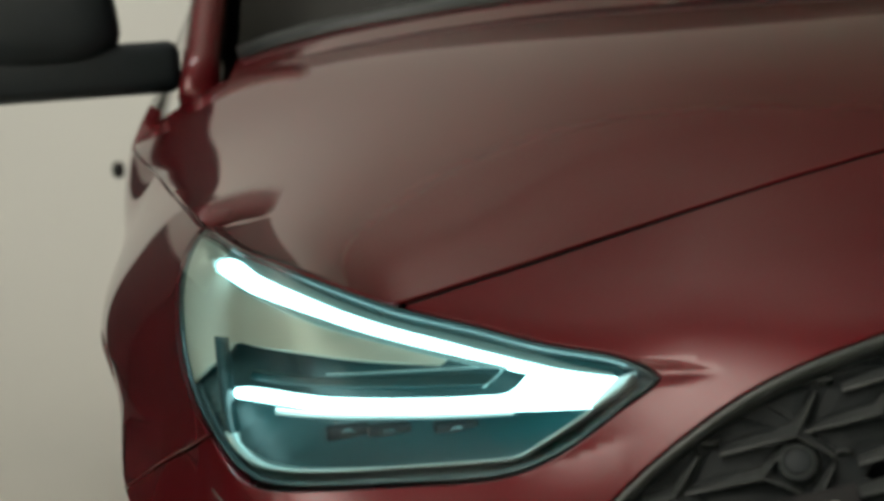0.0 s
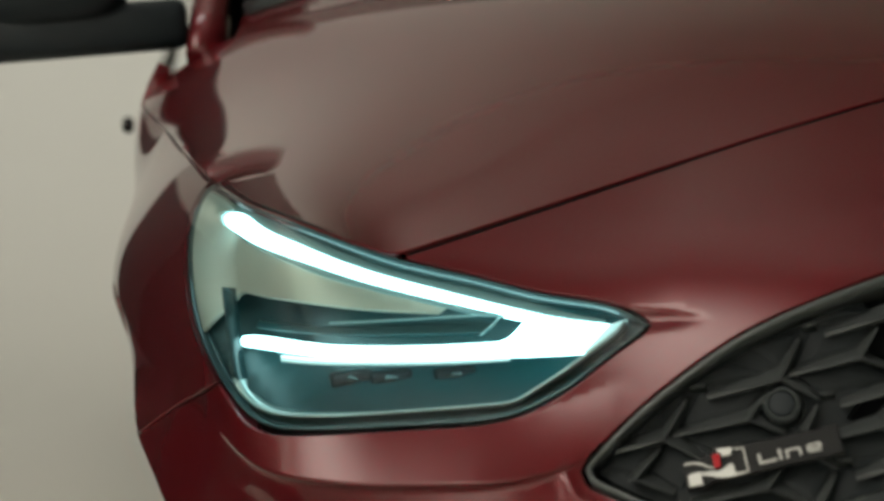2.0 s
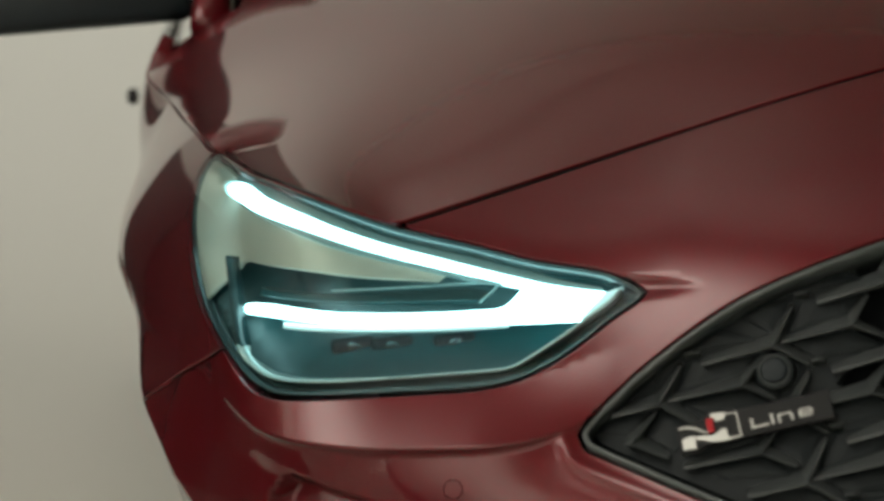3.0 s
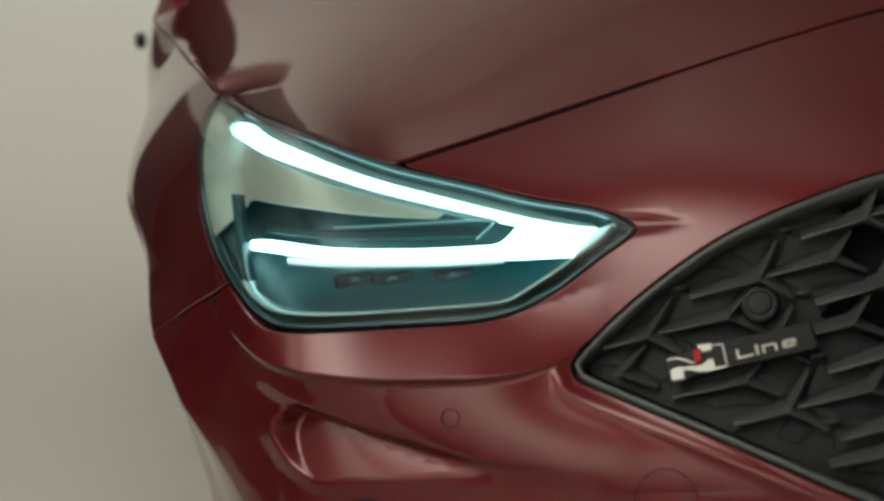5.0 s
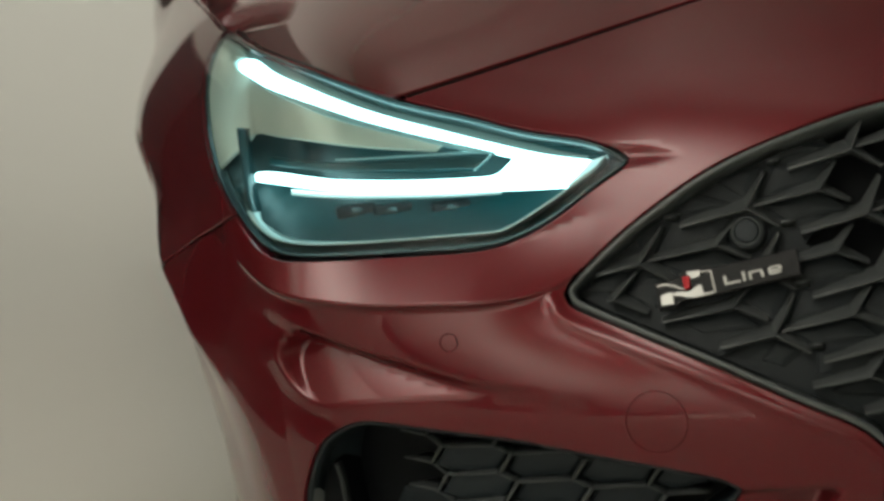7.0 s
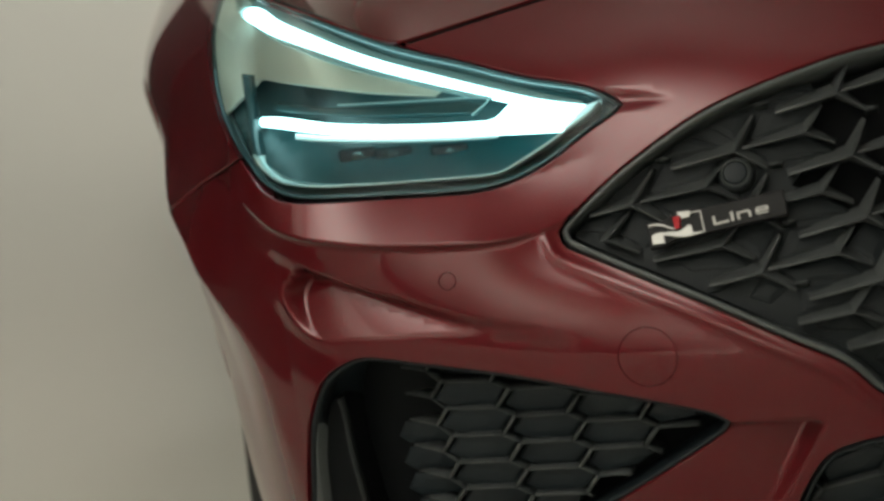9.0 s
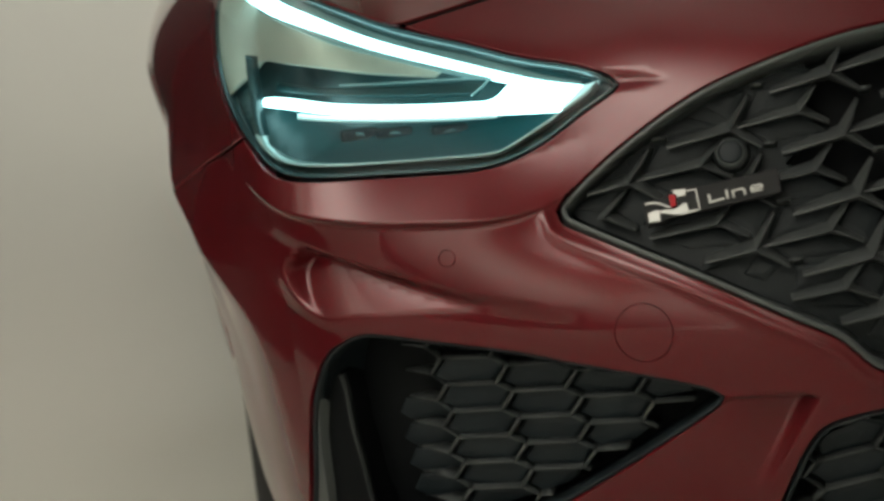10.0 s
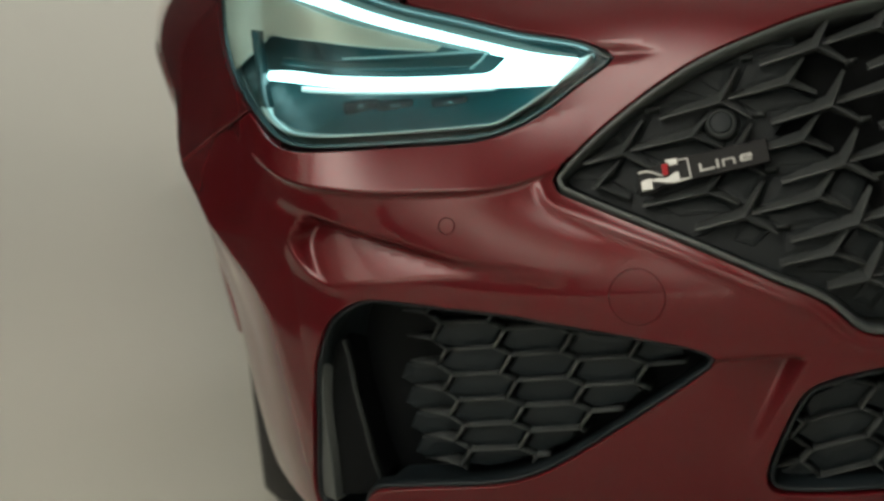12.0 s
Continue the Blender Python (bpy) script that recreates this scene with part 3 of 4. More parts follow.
def hood_sheet(edge, back, side):
    """The pressed sheet that bends least between the hood's edges, with a given slope at its front and rear."""
    n, m = HOOD_ROWS, HOOD_COLS
    size = (n + 1) * (m + 1)
    bend, goal = np.zeros((size, size)), np.zeros((size, 3))

    def at(i, j):
        return i * (m + 1) + j

    def add(terms, value, weight):
        for p, v in terms:
            for q, w in terms:
                bend[p, q] += v * w * weight
            goal[p] += v * weight * np.array(value)

    for i in range(n + 1):
        for j in range(m + 1):
            if 0 < i < n:
                add([(at(i - 1, j), n * n), (at(i, j), -2 * n * n), (at(i + 1, j), n * n)], (0, 0, 0), 1.0)
            if 0 < j < m:
                add([(at(i, j - 1), m * m), (at(i, j), -2 * m * m), (at(i, j + 1), m * m)], (0, 0, 0), 1.0)
            if i < n and j < m:
                add([(at(i, j), n * m), (at(i + 1, j), -n * m), (at(i, j + 1), -n * m), (at(i + 1, j + 1), n * m)], (0, 0, 0), 2.0)
    for j in range(m + 1):
        s = j / m
        e, r = Vector(edge(s)), Vector(back(s))
        far = (r - e).length
        add([(at(0, j), 1.0)], e, 1e11)
        add([(at(n, j), 1.0)], r, 1e11)
        if j < m:
            add([(at(1, j), n), (at(0, j), -n)], Vector((0, 0.93, HOOD_RISE - 0.05 * ease(0.5, 0.8, s))) * far, 2000.0 * (1 - ease(0.58, 0.80, s)))
            add([(at(n, j), n), (at(n - 1, j), -n)], Vector((0, 0.98, 0.16)) * far, 2000.0)
    for i in range(1, n):
        add([(at(i, m), 1.0)], side(i / n), 1e11)
        add([(at(i, m), m), (at(i, m - 1), -m)], (-0.50, 0.0, -0.50), 50.0 * ease(0.25, 0.6, i / n))
    out, middle = np.zeros((size, 3)), [at(i, 0) for i in range(n + 1)]
    level = bend.copy()
    for i in range(1, n):
        level[at(i, 0), at(i, 0)] += 1e8
        level[at(i, 1), at(i, 1)] += 1e8
        level[at(i, 0), at(i, 1)] -= 1e8
        level[at(i, 1), at(i, 0)] -= 1e8
    out[:, 1:] = np.linalg.solve(level, goal[:, 1:])
    bend[middle, middle] += 1e11
    out[:, 0] = np.linalg.solve(bend, goal[:, 0])
    return [[Vector(out[at(i, j)]) for j in range(m + 1)] for i in range(n + 1)]


def hood():
    edge, back = along([body(u, z) for u, z in hood_line]), along(COWL)
    side = along([body(u, z) for u, z in FENDER_TOP])
    bm = bmesh.new()
    lay = bm.verts.layers.float_vector.new("way_out")
    rows = [[bm.verts.new(p) for p in row] for row in hood_sheet(edge, back, side)]
    for a, b in zip(rows, rows[1:]):
        for j in range(HOOD_COLS):
            bm.faces.new((a[j], a[j + 1], b[j + 1], b[j]))
    mirrored(bm)
    finish(bm, out_from=(0, 0.7, 0.3))
    bm.normal_update()
    for v in bm.verts:
        v[lay] = v.normal
    rim = [e for e in bm.edges if len(e.link_faces) == 1]
    norm = {v: v.normal.copy() for e in rim for v in e.verts}
    inward = {}
    for e in rim:
        f = e.link_faces[0]
        loop = next(q for q in f.loops if q.edge == e)
        d = f.normal.cross(loop.link_loop_next.vert.co - loop.vert.co).normalized()
        for v in e.verts:
            inward[v] = inward.get(v, Vector()) + d
    rings = {}
    for v, d in inward.items():
        d, base, n = d.normalized(), v.co.copy(), norm[v]
        d = (d - n * d.dot(n)).normalized()
        v.co = base + d * 0.0050
        rings[v] = (bm.verts.new(base + d * 0.0032 - n * 0.0018), bm.verts.new(base + d * 0.0038 - n * 0.006))
        rings[v][0][lay], rings[v][1][lay] = (-d + n * 0.25).normalized(), -d
    for e in rim:
        loop = next(q for q in e.link_faces[0].loops if q.edge == e)
        a, b = loop.vert, loop.link_loop_next.vert
        bm.faces.new((b, a, rings[a][0], rings[b][0])).smooth = True
        bm.faces.new((rings[b][0], rings[a][0], rings[a][1], rings[b][1])).smooth = True
    part("hood", bm, PAINT, car, "dark red painted hood")


def flange():
    """The dark seal under the gap between hood and bumper, and the structure behind the front."""
    path = loop_path(HOOD_FRONT, -0.007, False)
    part("hood_seal", mirrored(ribbon(path, [(-0.004, 0), (0.004, 0), (0.004, -0.006), (-0.004, -0.006)], False)), DARK, car)


# ---- headlight ----
GUIDE_TOP = [(1.034, 0.8015), (0.987, 0.803), (0.94, 0.7967), (0.877, 0.7814), (0.839, 0.77), (0.803, 0.7584), (0.747, 0.739), (0.709, 0.7256), (0.683, 0.7164), (0.634, 0.7003), (0.599, 0.6909), (0.567, 0.6851), (0.56, 0.684)]
GUIDE_LOW = [(0.634, 0.694), (0.683, 0.7084), (0.726, 0.7226), (0.746, 0.7294), (0.802, 0.7475), (0.835, 0.7571), (0.872, 0.7666), (0.915, 0.7757), (0.96, 0.7828), (0.995, 0.7868), (1.03, 0.79)]
DRL_SHAPE = join(
    curve(GUIDE_TOP), curve([(0.560, 0.684), (0.569, 0.672)]), curve([(0.569, 0.672), (0.582, 0.6625)]),
    curve([(0.582, 0.6625), (0.626, 0.663), (0.674, 0.6645), (0.722, 0.667), (0.773, 0.671), (0.836, 0.677), (0.888, 0.682), (0.932, 0.683)]),
    curve([(0.932, 0.683), (0.938, 0.688), (0.931, 0.6925)]),
    curve([(0.931, 0.6925), (0.899, 0.693), (0.861, 0.6905), (0.802, 0.685), (0.746, 0.680), (0.698, 0.677), (0.658, 0.676)]),
    curve([(0.658, 0.676), (0.650, 0.678), (0.634, 0.694)]), curve(GUIDE_LOW), curve([(1.030, 0.790), (1.044, 0.796), (1.034, 0.8015)]))


def shrunk(outline, by):
    """The outline drawn in by a distance."""
    p = np.array(outline)
    t = np.roll(p, -1, 0) - np.roll(p, 1, 0)
    t /= np.maximum(np.hypot(*t.T), 1e-9)[:, None]
    area = 0.5 * np.sum(p[:, 0] * np.roll(p[:, 1], -1) - np.roll(p[:, 0], -1) * p[:, 1])
    n = np.stack([-t[:, 1], t[:, 0]], 1) * (1 if area > 0 else -1)
    return [tuple(map(float, q)) for q in p + n * by]


lamp_line = np.array(LAMP)


def lamp_depth(u, z, most):
    """How deep a piece sits in the lamp's bowl, which is shallow near its edge."""
    d = float(np.min(np.hypot(lamp_line[:, 0] - u, lamp_line[:, 1] - z)))
    return -min(most, 0.001 + 0.082 * ease(-0.004, 0.042, d) * most / 0.085)


def headlight():
    lamp = part("headlight", trimmed(LAMP, [], lambda u, z: body(u, z, lamp_depth(u, z, 0.085) - 0.008), 0.006, lip=0), SMOKED_TEAL, car, "lit headlight with a white V-shaped light guide behind clear glass")
    lens = part("lens", trimmed(shrunk(LAMP, 0.0004), [], lambda u, z: body(u, z, 0.002), 0.010, lip=0.0015, gap=0.0), LENS, lamp, "clear headlight lens")
    lens.visible_shadow = False
    rim = loop_path(shrunk(LAMP, 0.0022), -0.003)
    part("lamp_bezel", ribbon(rim, [(-0.0016, -0.001), (0.0, 0.0), (0.0016, -0.001), (0.0016, -0.02), (-0.0016, -0.02)]), BEZEL, lamp, "dark green-black lamp bezel")
    rib = curve([(0.953, 0.738), (0.9392, 0.7075), (0.9307, 0.6775), (0.9215, 0.6562), (0.9105, 0.6401), (0.8917, 0.6277)])
    part("side_bezel", ribbon(loop_path(rib, -0.012, False), [(-0.0012, -0.001), (0.0, 0.0), (0.0012, -0.001), (0.0012, -0.014), (-0.0012, -0.014)], False), BEZEL, lamp, "dark inner bezel edge")
    dim = join(curve([(0.876, 0.6765), (0.776, 0.6695), (0.700, 0.6645), (0.648, 0.662)]), curve([(0.648, 0.662), (0.648, 0.6585)]), curve([(0.648, 0.6585), (0.700, 0.6595), (0.776, 0.6645), (0.876, 0.6710)]), curve([(0.876, 0.6710), (0.876, 0.6765)]))
    part("dim_guide", trimmed(dim, [], lambda u, z: body(u, z, -0.031), 0.006, lip=0.004, gap=0), DRL_EDGE, lamp, "dimmer strip below the light guide")
    part("light_guide", trimmed(DRL_SHAPE, [], lambda u, z: body(u, z, -0.026), 0.006, lip=0.012, gap=0), DRL, lamp, "glowing white V-shaped light guide")
    over = join(curve([(1.025, 0.8185), (0.94, 0.8075), (0.84, 0.785), (0.773, 0.762), (0.728, 0.745), (0.684, 0.729), (0.635, 0.709), (0.600, 0.697), (0.566, 0.688)]), curve([(0.566, 0.688), (0.567, 0.684)]), curve([(q[0], q[1] - 0.002) for q in GUIDE_TOP[:12]][::-1]), curve([(1.034, 0.7995), (1.025, 0.8185)]))
    under = join(curve([(q[0], q[1] + 0.002) for q in GUIDE_LOW]), curve([(1.030, 0.792), (0.991, 0.782)]), curve([(0.991, 0.782), (0.913, 0.771), (0.870, 0.760), (0.834, 0.750), (0.801, 0.741), (0.746, 0.725), (0.708, 0.712), (0.670, 0.700)]), curve([(0.670, 0.700), (0.634, 0.696)]))
    for shape in (over, under):
        part("guide_flank", trimmed(shape, [], lambda u, z: body(u, z, -0.029), 0.006, lip=0.008, gap=0), GUIDE_CLEAR, lamp, "clear grey flank of the light guide")
    # silvered panel between the two arms of the light guide; its outer part imitates the lens's reflection
    near = shrunk(LAMP, 0.006)
    k0, k1 = [min(range(len(LAMP)), key=lambda i: math.hypot(LAMP[i][0] - u, LAMP[i][1] - z)) for u, z in ((1.072, 0.828), (0.990, 0.692))]
    silver = join(near[k0:k1], curve([near[k1], (0.975, 0.7275)]), curve([(0.975, 0.7275), (0.954, 0.7285), (0.869, 0.7238), (0.796, 0.7145), (0.711, 0.7025)]), curve([(0.711, 0.7025), (0.700, 0.710)]),
                  curve([(0.700, 0.710), (0.747, 0.729), (0.807, 0.750), (0.884, 0.773), (0.937, 0.786), (1.03, 0.806), near[k0]]))
    part("reflector_panel", trimmed(silver, [], lambda u, z: body(u, z, lamp_depth(u, z, 0.040)), 0.010, lip=0.004, gap=0), SILVER, lamp, "pale silvered reflector panel, its outer part imitating a lens reflection")
    inner = join(curve([(0.930, 0.706), (0.85, 0.702), (0.76, 0.697), (0.690, 0.695)]), curve([(0.690, 0.695), (0.665, 0.690), (0.672, 0.682)]), curve([(0.672, 0.682), (0.75, 0.687), (0.85, 0.694), (0.935, 0.698)]), curve([(0.935, 0.698), (0.930, 0.706)]))
    part("inner_fin", trimmed(inner, [], lambda u, z: body(u, z, -0.042), 0.010, lip=0.01, gap=0), SMOKED_TEAL, lamp)
    low = curve([(0.922, 0.656), (0.912, 0.646), (0.894, 0.636), (0.870, 0.629), (0.800, 0.6255), (0.721, 0.625), (0.655, 0.6255), (0.637, 0.628), (0.618, 0.638), (0.594, 0.652), (0.570, 0.668), (0.552, 0.680), (0.545, 0.688)])
    part("lamp_trim", ribbon(loop_path(low, -0.010, False), [(-0.0012, 0.0), (0.0012, 0.0), (0.0012, -0.018), (-0.0012, -0.018)], False), TRIM_METAL, lamp, "thin bright trim line")
    edge = curve([(0.82, 0.7035), (0.729, 0.7005), (0.686, 0.699), (0.660, 0.6955), (0.664, 0.691), (0.676, 0.681)])
    part("fin_edge", ribbon(loop_path(edge, -0.040, False), [(-0.0008, 0.0), (0.0008, 0.0), (0.0008, -0.004), (-0.0008, -0.004)], False), GUIDE_CLEAR, lamp)
    for i in range(3):
        u, z = 0.835 - 0.062 * i, 0.643 - 0.002 * i
        p, n = body(u, z, -0.090), Vector((0, -0.97, 0.1)).normalized()
        turn = Matrix.Translation(p) @ n.to_track_quat("Z", "Y").to_matrix().to_4x4()
        part("projector_cell", box((0.040, 0.018, 0.03), bevel=0.004, turn=turn), DARK, lamp)
        part("projector_lens", lathe([(0.001, 0.0178), (0.004, 0.0172), (0.007, 0.0158), (0.0072, 0.013)], turn, 24), PROJECTOR, lamp)
    for k in range(11):
        u0, z0, far = 0.5605 + 0.0019 * k, 0.6838 - 0.0019 * k, 0.016 - 0.0009 * k
        a, b = body(u0 + 0.002, z0 - 0.0005, -0.019), body(u0 - far, z0 + 0.3 * far, -0.015)
        seg = [(a, Vector((0, 0, 1)), out_of(u0, 0.68)), (b, Vector((0, 0, 1)), out_of(u0, 0.68))]
        part("optic_rib", ribbon(seg, [(-0.0006, 0), (0.0006, 0), (0.0006, -0.008), (-0.0006, -0.008)], False), DRL_EDGE, lamp)
    return lamp


# ---- grille ----
def y_rib(u, z, arms, wide, room):
    """One moulded Y of the grille: three arms from a thick node, each with a sharp crest and its own taper."""
    tips = []
    for du, dz, end in arms:
        k = 1.0
        while k > 0.1 and not inside(room, [(u + du * k, z + dz * k)])[0]:
            k -= 0.06
        tips.append((du * k, dz * k, k, end))
    order = sorted(tips, key=lambda q: math.atan2(q[1], q[0]))
    low, high = [], []
    for a, b in zip(order, order[1:] + order[:1]):
        d = Vector((a[0], a[1]))
        s = Vector((-d.y, d.x)).normalized()
        end = wide * (a[3] + (1 - a[3]) * (1 - a[2]))
        f = -0.017 + 0.008 * (1 - a[2])
        for side in (-1, 1):
            low.append((d.x + s.x * side * end, d.y + s.y * side * end, -0.031))
            high.append((d.x * 0.985 + s.x * side * end * 0.3, d.y * 0.985 + s.y * side * end * 0.3, f))
        e = Vector((b[0], b[1]))
        c = (d.normalized() + e.normalized())
        c = c.normalized() if c.length > 0.05 else s
        low.append((c.x * wide * 1.9, c.y * wide * 1.9, -0.031))
        high.append((c.x * wide * 0.45, c.y * wide * 0.45, -0.0095))
    bm = bmesh.new()
    lo, hi = [[bm.verts.new(body(u + a, z + b, h)) for a, b, h in ring] for ring in (low, high)]
    mid, k = bm.verts.new(body(u, z, -0.0065)), len(lo)
    for i in range(k):
        bm.faces.new((lo[i], lo[(i + 1) % k], hi[(i + 1) % k], hi[i]))
        bm.faces.new((hi[i], hi[(i + 1) % k], mid))
    bmesh.ops.recalc_face_normals(bm, faces=bm.faces)
    return bm


# Arms of a node: reach along and up, and how blunt the tip is.
MAJOR = ((0.0690, -0.0155, 0.85), (-0.0180, 0.0300, 0.45), (-0.0330, -0.0185, 0.60))
MINOR = ((0.0700, -0.0135, 0.80), (-0.0190, 0.0215, 0.45), (-0.0320, -0.0135, 0.55))


def node(i, j):
    """A node of the grille's honeycomb: i cells across, j cells down."""
    return (0.4032 - 0.1076 * i - 0.0153 * j + 0.0028 * i * j - 0.0031 * i * i + 0.0009 * j * j, 0.6366 + 0.0469 * i - 0.0556 * j - 0.0021 * i * j + 0.0007 * (i * i + j * j))


def pad(corners, base, top, shrink):
    """A raised pad with chamfered sides inside a ring of corners on the skin."""
    c = np.mean(np.array(corners), axis=0)
    bm = bmesh.new()
    rows = [[bm.verts.new(body(*(c + (np.array(q) - c) * k), h)) for q in corners] for k, h in ((shrink, base), (shrink * 0.985, top - 0.0012), (shrink * 0.90, top), (shrink * 0.45, top + 0.0012))]
    for a, b in zip(rows, rows[1:]):
        for m in range(len(a)):
            bm.faces.new((a[m], a[(m + 1) % len(a)], b[(m + 1) % len(a)], b[m]))
    bm.faces.new(rows[-1])
    return finish(bm, False)


def grille():
    closed = join(curve([(0.33, 0.709), (0.389, 0.693), (0.450, 0.668), (0.510, 0.630), (0.539, 0.607), (0.567, 0.581), (0.574, 0.570), (0.570, 0.561), (0.559, 0.554), (0.504, 0.533), (0.445, 0.511), (0.388, 0.487), (0.334, 0.462), (0.302, 0.446), (0.282, 0.428), (0.22, 0.415)]),
                  [(0.22, 0.50), (0.262, 0.545), (0.300, 0.560), (0.318, 0.590), (0.345, 0.600), (0.318, 0.625), (0.300, 0.633), (0.335, 0.650), (0.312, 0.678), (0.33, 0.709)])
    g = part("grille", mirrored(trimmed(GRILLE_TOP, [], lambda u, z: body(u, z, -0.055), 0.012, lip=0)), DARK, car, "black grille with raised Y-shaped ribs")
    for other in (False, True):
        bm = trimmed(closed, [], lambda u, z: body(u, z, -0.030), 0.012, lip=0.012, gap=0)
        part("grille_panel", mirrored(bm, False) if other else bm, RIBBED_BLACK, g, "finely ribbed black panel")
    half = loop_path(shrunk(GRILLE_TOP, 0.0030), -0.002, False)
    part("grille_frame", mirrored(ribbon(half, [(-0.0035, -0.003), (-0.0022, 0.001), (0.0008, 0.0015), (0.0035, -0.003), (0.0038, -0.034), (-0.0035, -0.034)], False, False)), TRIM_GREY, g, "satin grey frame round the grille")
    room = shrunk(GRILLE_TOP, 0.010)
    for i in range(-3, 6):
        for j in range(-5, 9):
            at = node(i, j)
            for (u, z), arms, wide in ((at, MAJOR, 0.0043), ((at[0] - 0.0749, at[1] + 0.0143), MINOR, 0.0036)):
                if u > -0.01 and inside(room, [(u, z)])[0]:
                    part("grille_rib", y_rib(u, z, arms, wide, room), RIB_GREY, g)
            a, b = (at[0] - 0.020, at[1] + 0.036), (at[0] - 0.034, at[1] + 0.037)
            if a[0] > 0.03 and inside(room, [a, b]).all():
                seg = [(body(*q, -0.03), Vector((0, 0, 1)), out_of(*q)) for q in (a, b)]
                part("grille_stub", ribbon(seg, [(-0.0032, 0), (-0.001, 0.010), (0.001, 0.010), (0.0032, 0)], False), RIB_GREY, g)
            inner = (at[0] - 0.0749, at[1] + 0.0143)
            east, below = node(i + 1, j), node(i + 1, j + 1)
            tops = [(q[0] - 0.020, q[1] + 0.036) for q in (at, below, node(i, j + 1))]
            for ring in ((inner, at, tops[0], east), (inner, east, tops[1], below), (inner, below, tops[2], at)):
                mid = np.mean(np.array(ring), axis=0)
                if inside(closed, [tuple(mid)])[0]:
                    ring = [tuple(q) if inside(room, [q])[0] else tuple(mid + (np.array(q) - mid) * next((k for k in (0.8, 0.6, 0.4) if inside(room, [tuple(mid + (np.array(q) - mid) * k)])[0]), 0.25)) for q in ring]
                    part("grille_pad", pad(ring, -0.0305, -0.0282, 0.82), RIBBED_BLACK, g)
    n = out_of(0.403, 0.611)
    turn = Matrix.Translation(body(0.403, 0.611, -0.026)) @ n.to_track_quat("Z", "Y").to_matrix().to_4x4()
    s = part("parking_sensor", lathe([(0.0185, 0), (0.0160, 0.010), (0.0134, 0.0125), (0.0124, 0.0125), (0.0122, 0.011)], turn, 40), SATIN_BLACK, g, "round black parking sensor")
    part("sensor_face", lathe([(0.0113, 0.0105), (0.0111, 0.0128), (0.0095, 0.0133), (0.001, 0.0135)], turn, 40), GRAIN_BLACK, g)
    badge(g)


def plate(points, depth, m, bevel=0.0008):
    """A flat shape of (along, up), given depth and soft edges, set in the frame m."""
    bm = bmesh.new()
    f = bm.faces.new([bm.verts.new((a, b, 0)) for a, b in points])
    top = bmesh.ops.extrude_face_region(bm, geom=[f])["geom"]
    bmesh.ops.translate(bm, vec=(0, 0, depth), verts=[v for v in top if isinstance(v, bmesh.types.BMVert)])
    bmesh.ops.recalc_face_normals(bm, faces=bm.faces)
    if bevel:
        bmesh.ops.bevel(bm, geom=[e for e in bm.edges if all(v.co.z > depth * 0.5 for v in e.verts)], offset=bevel, segments=2, affect="EDGES", profile=0.5)
    bmesh.ops.transform(bm, matrix=m, verts=bm.verts)
    return bm


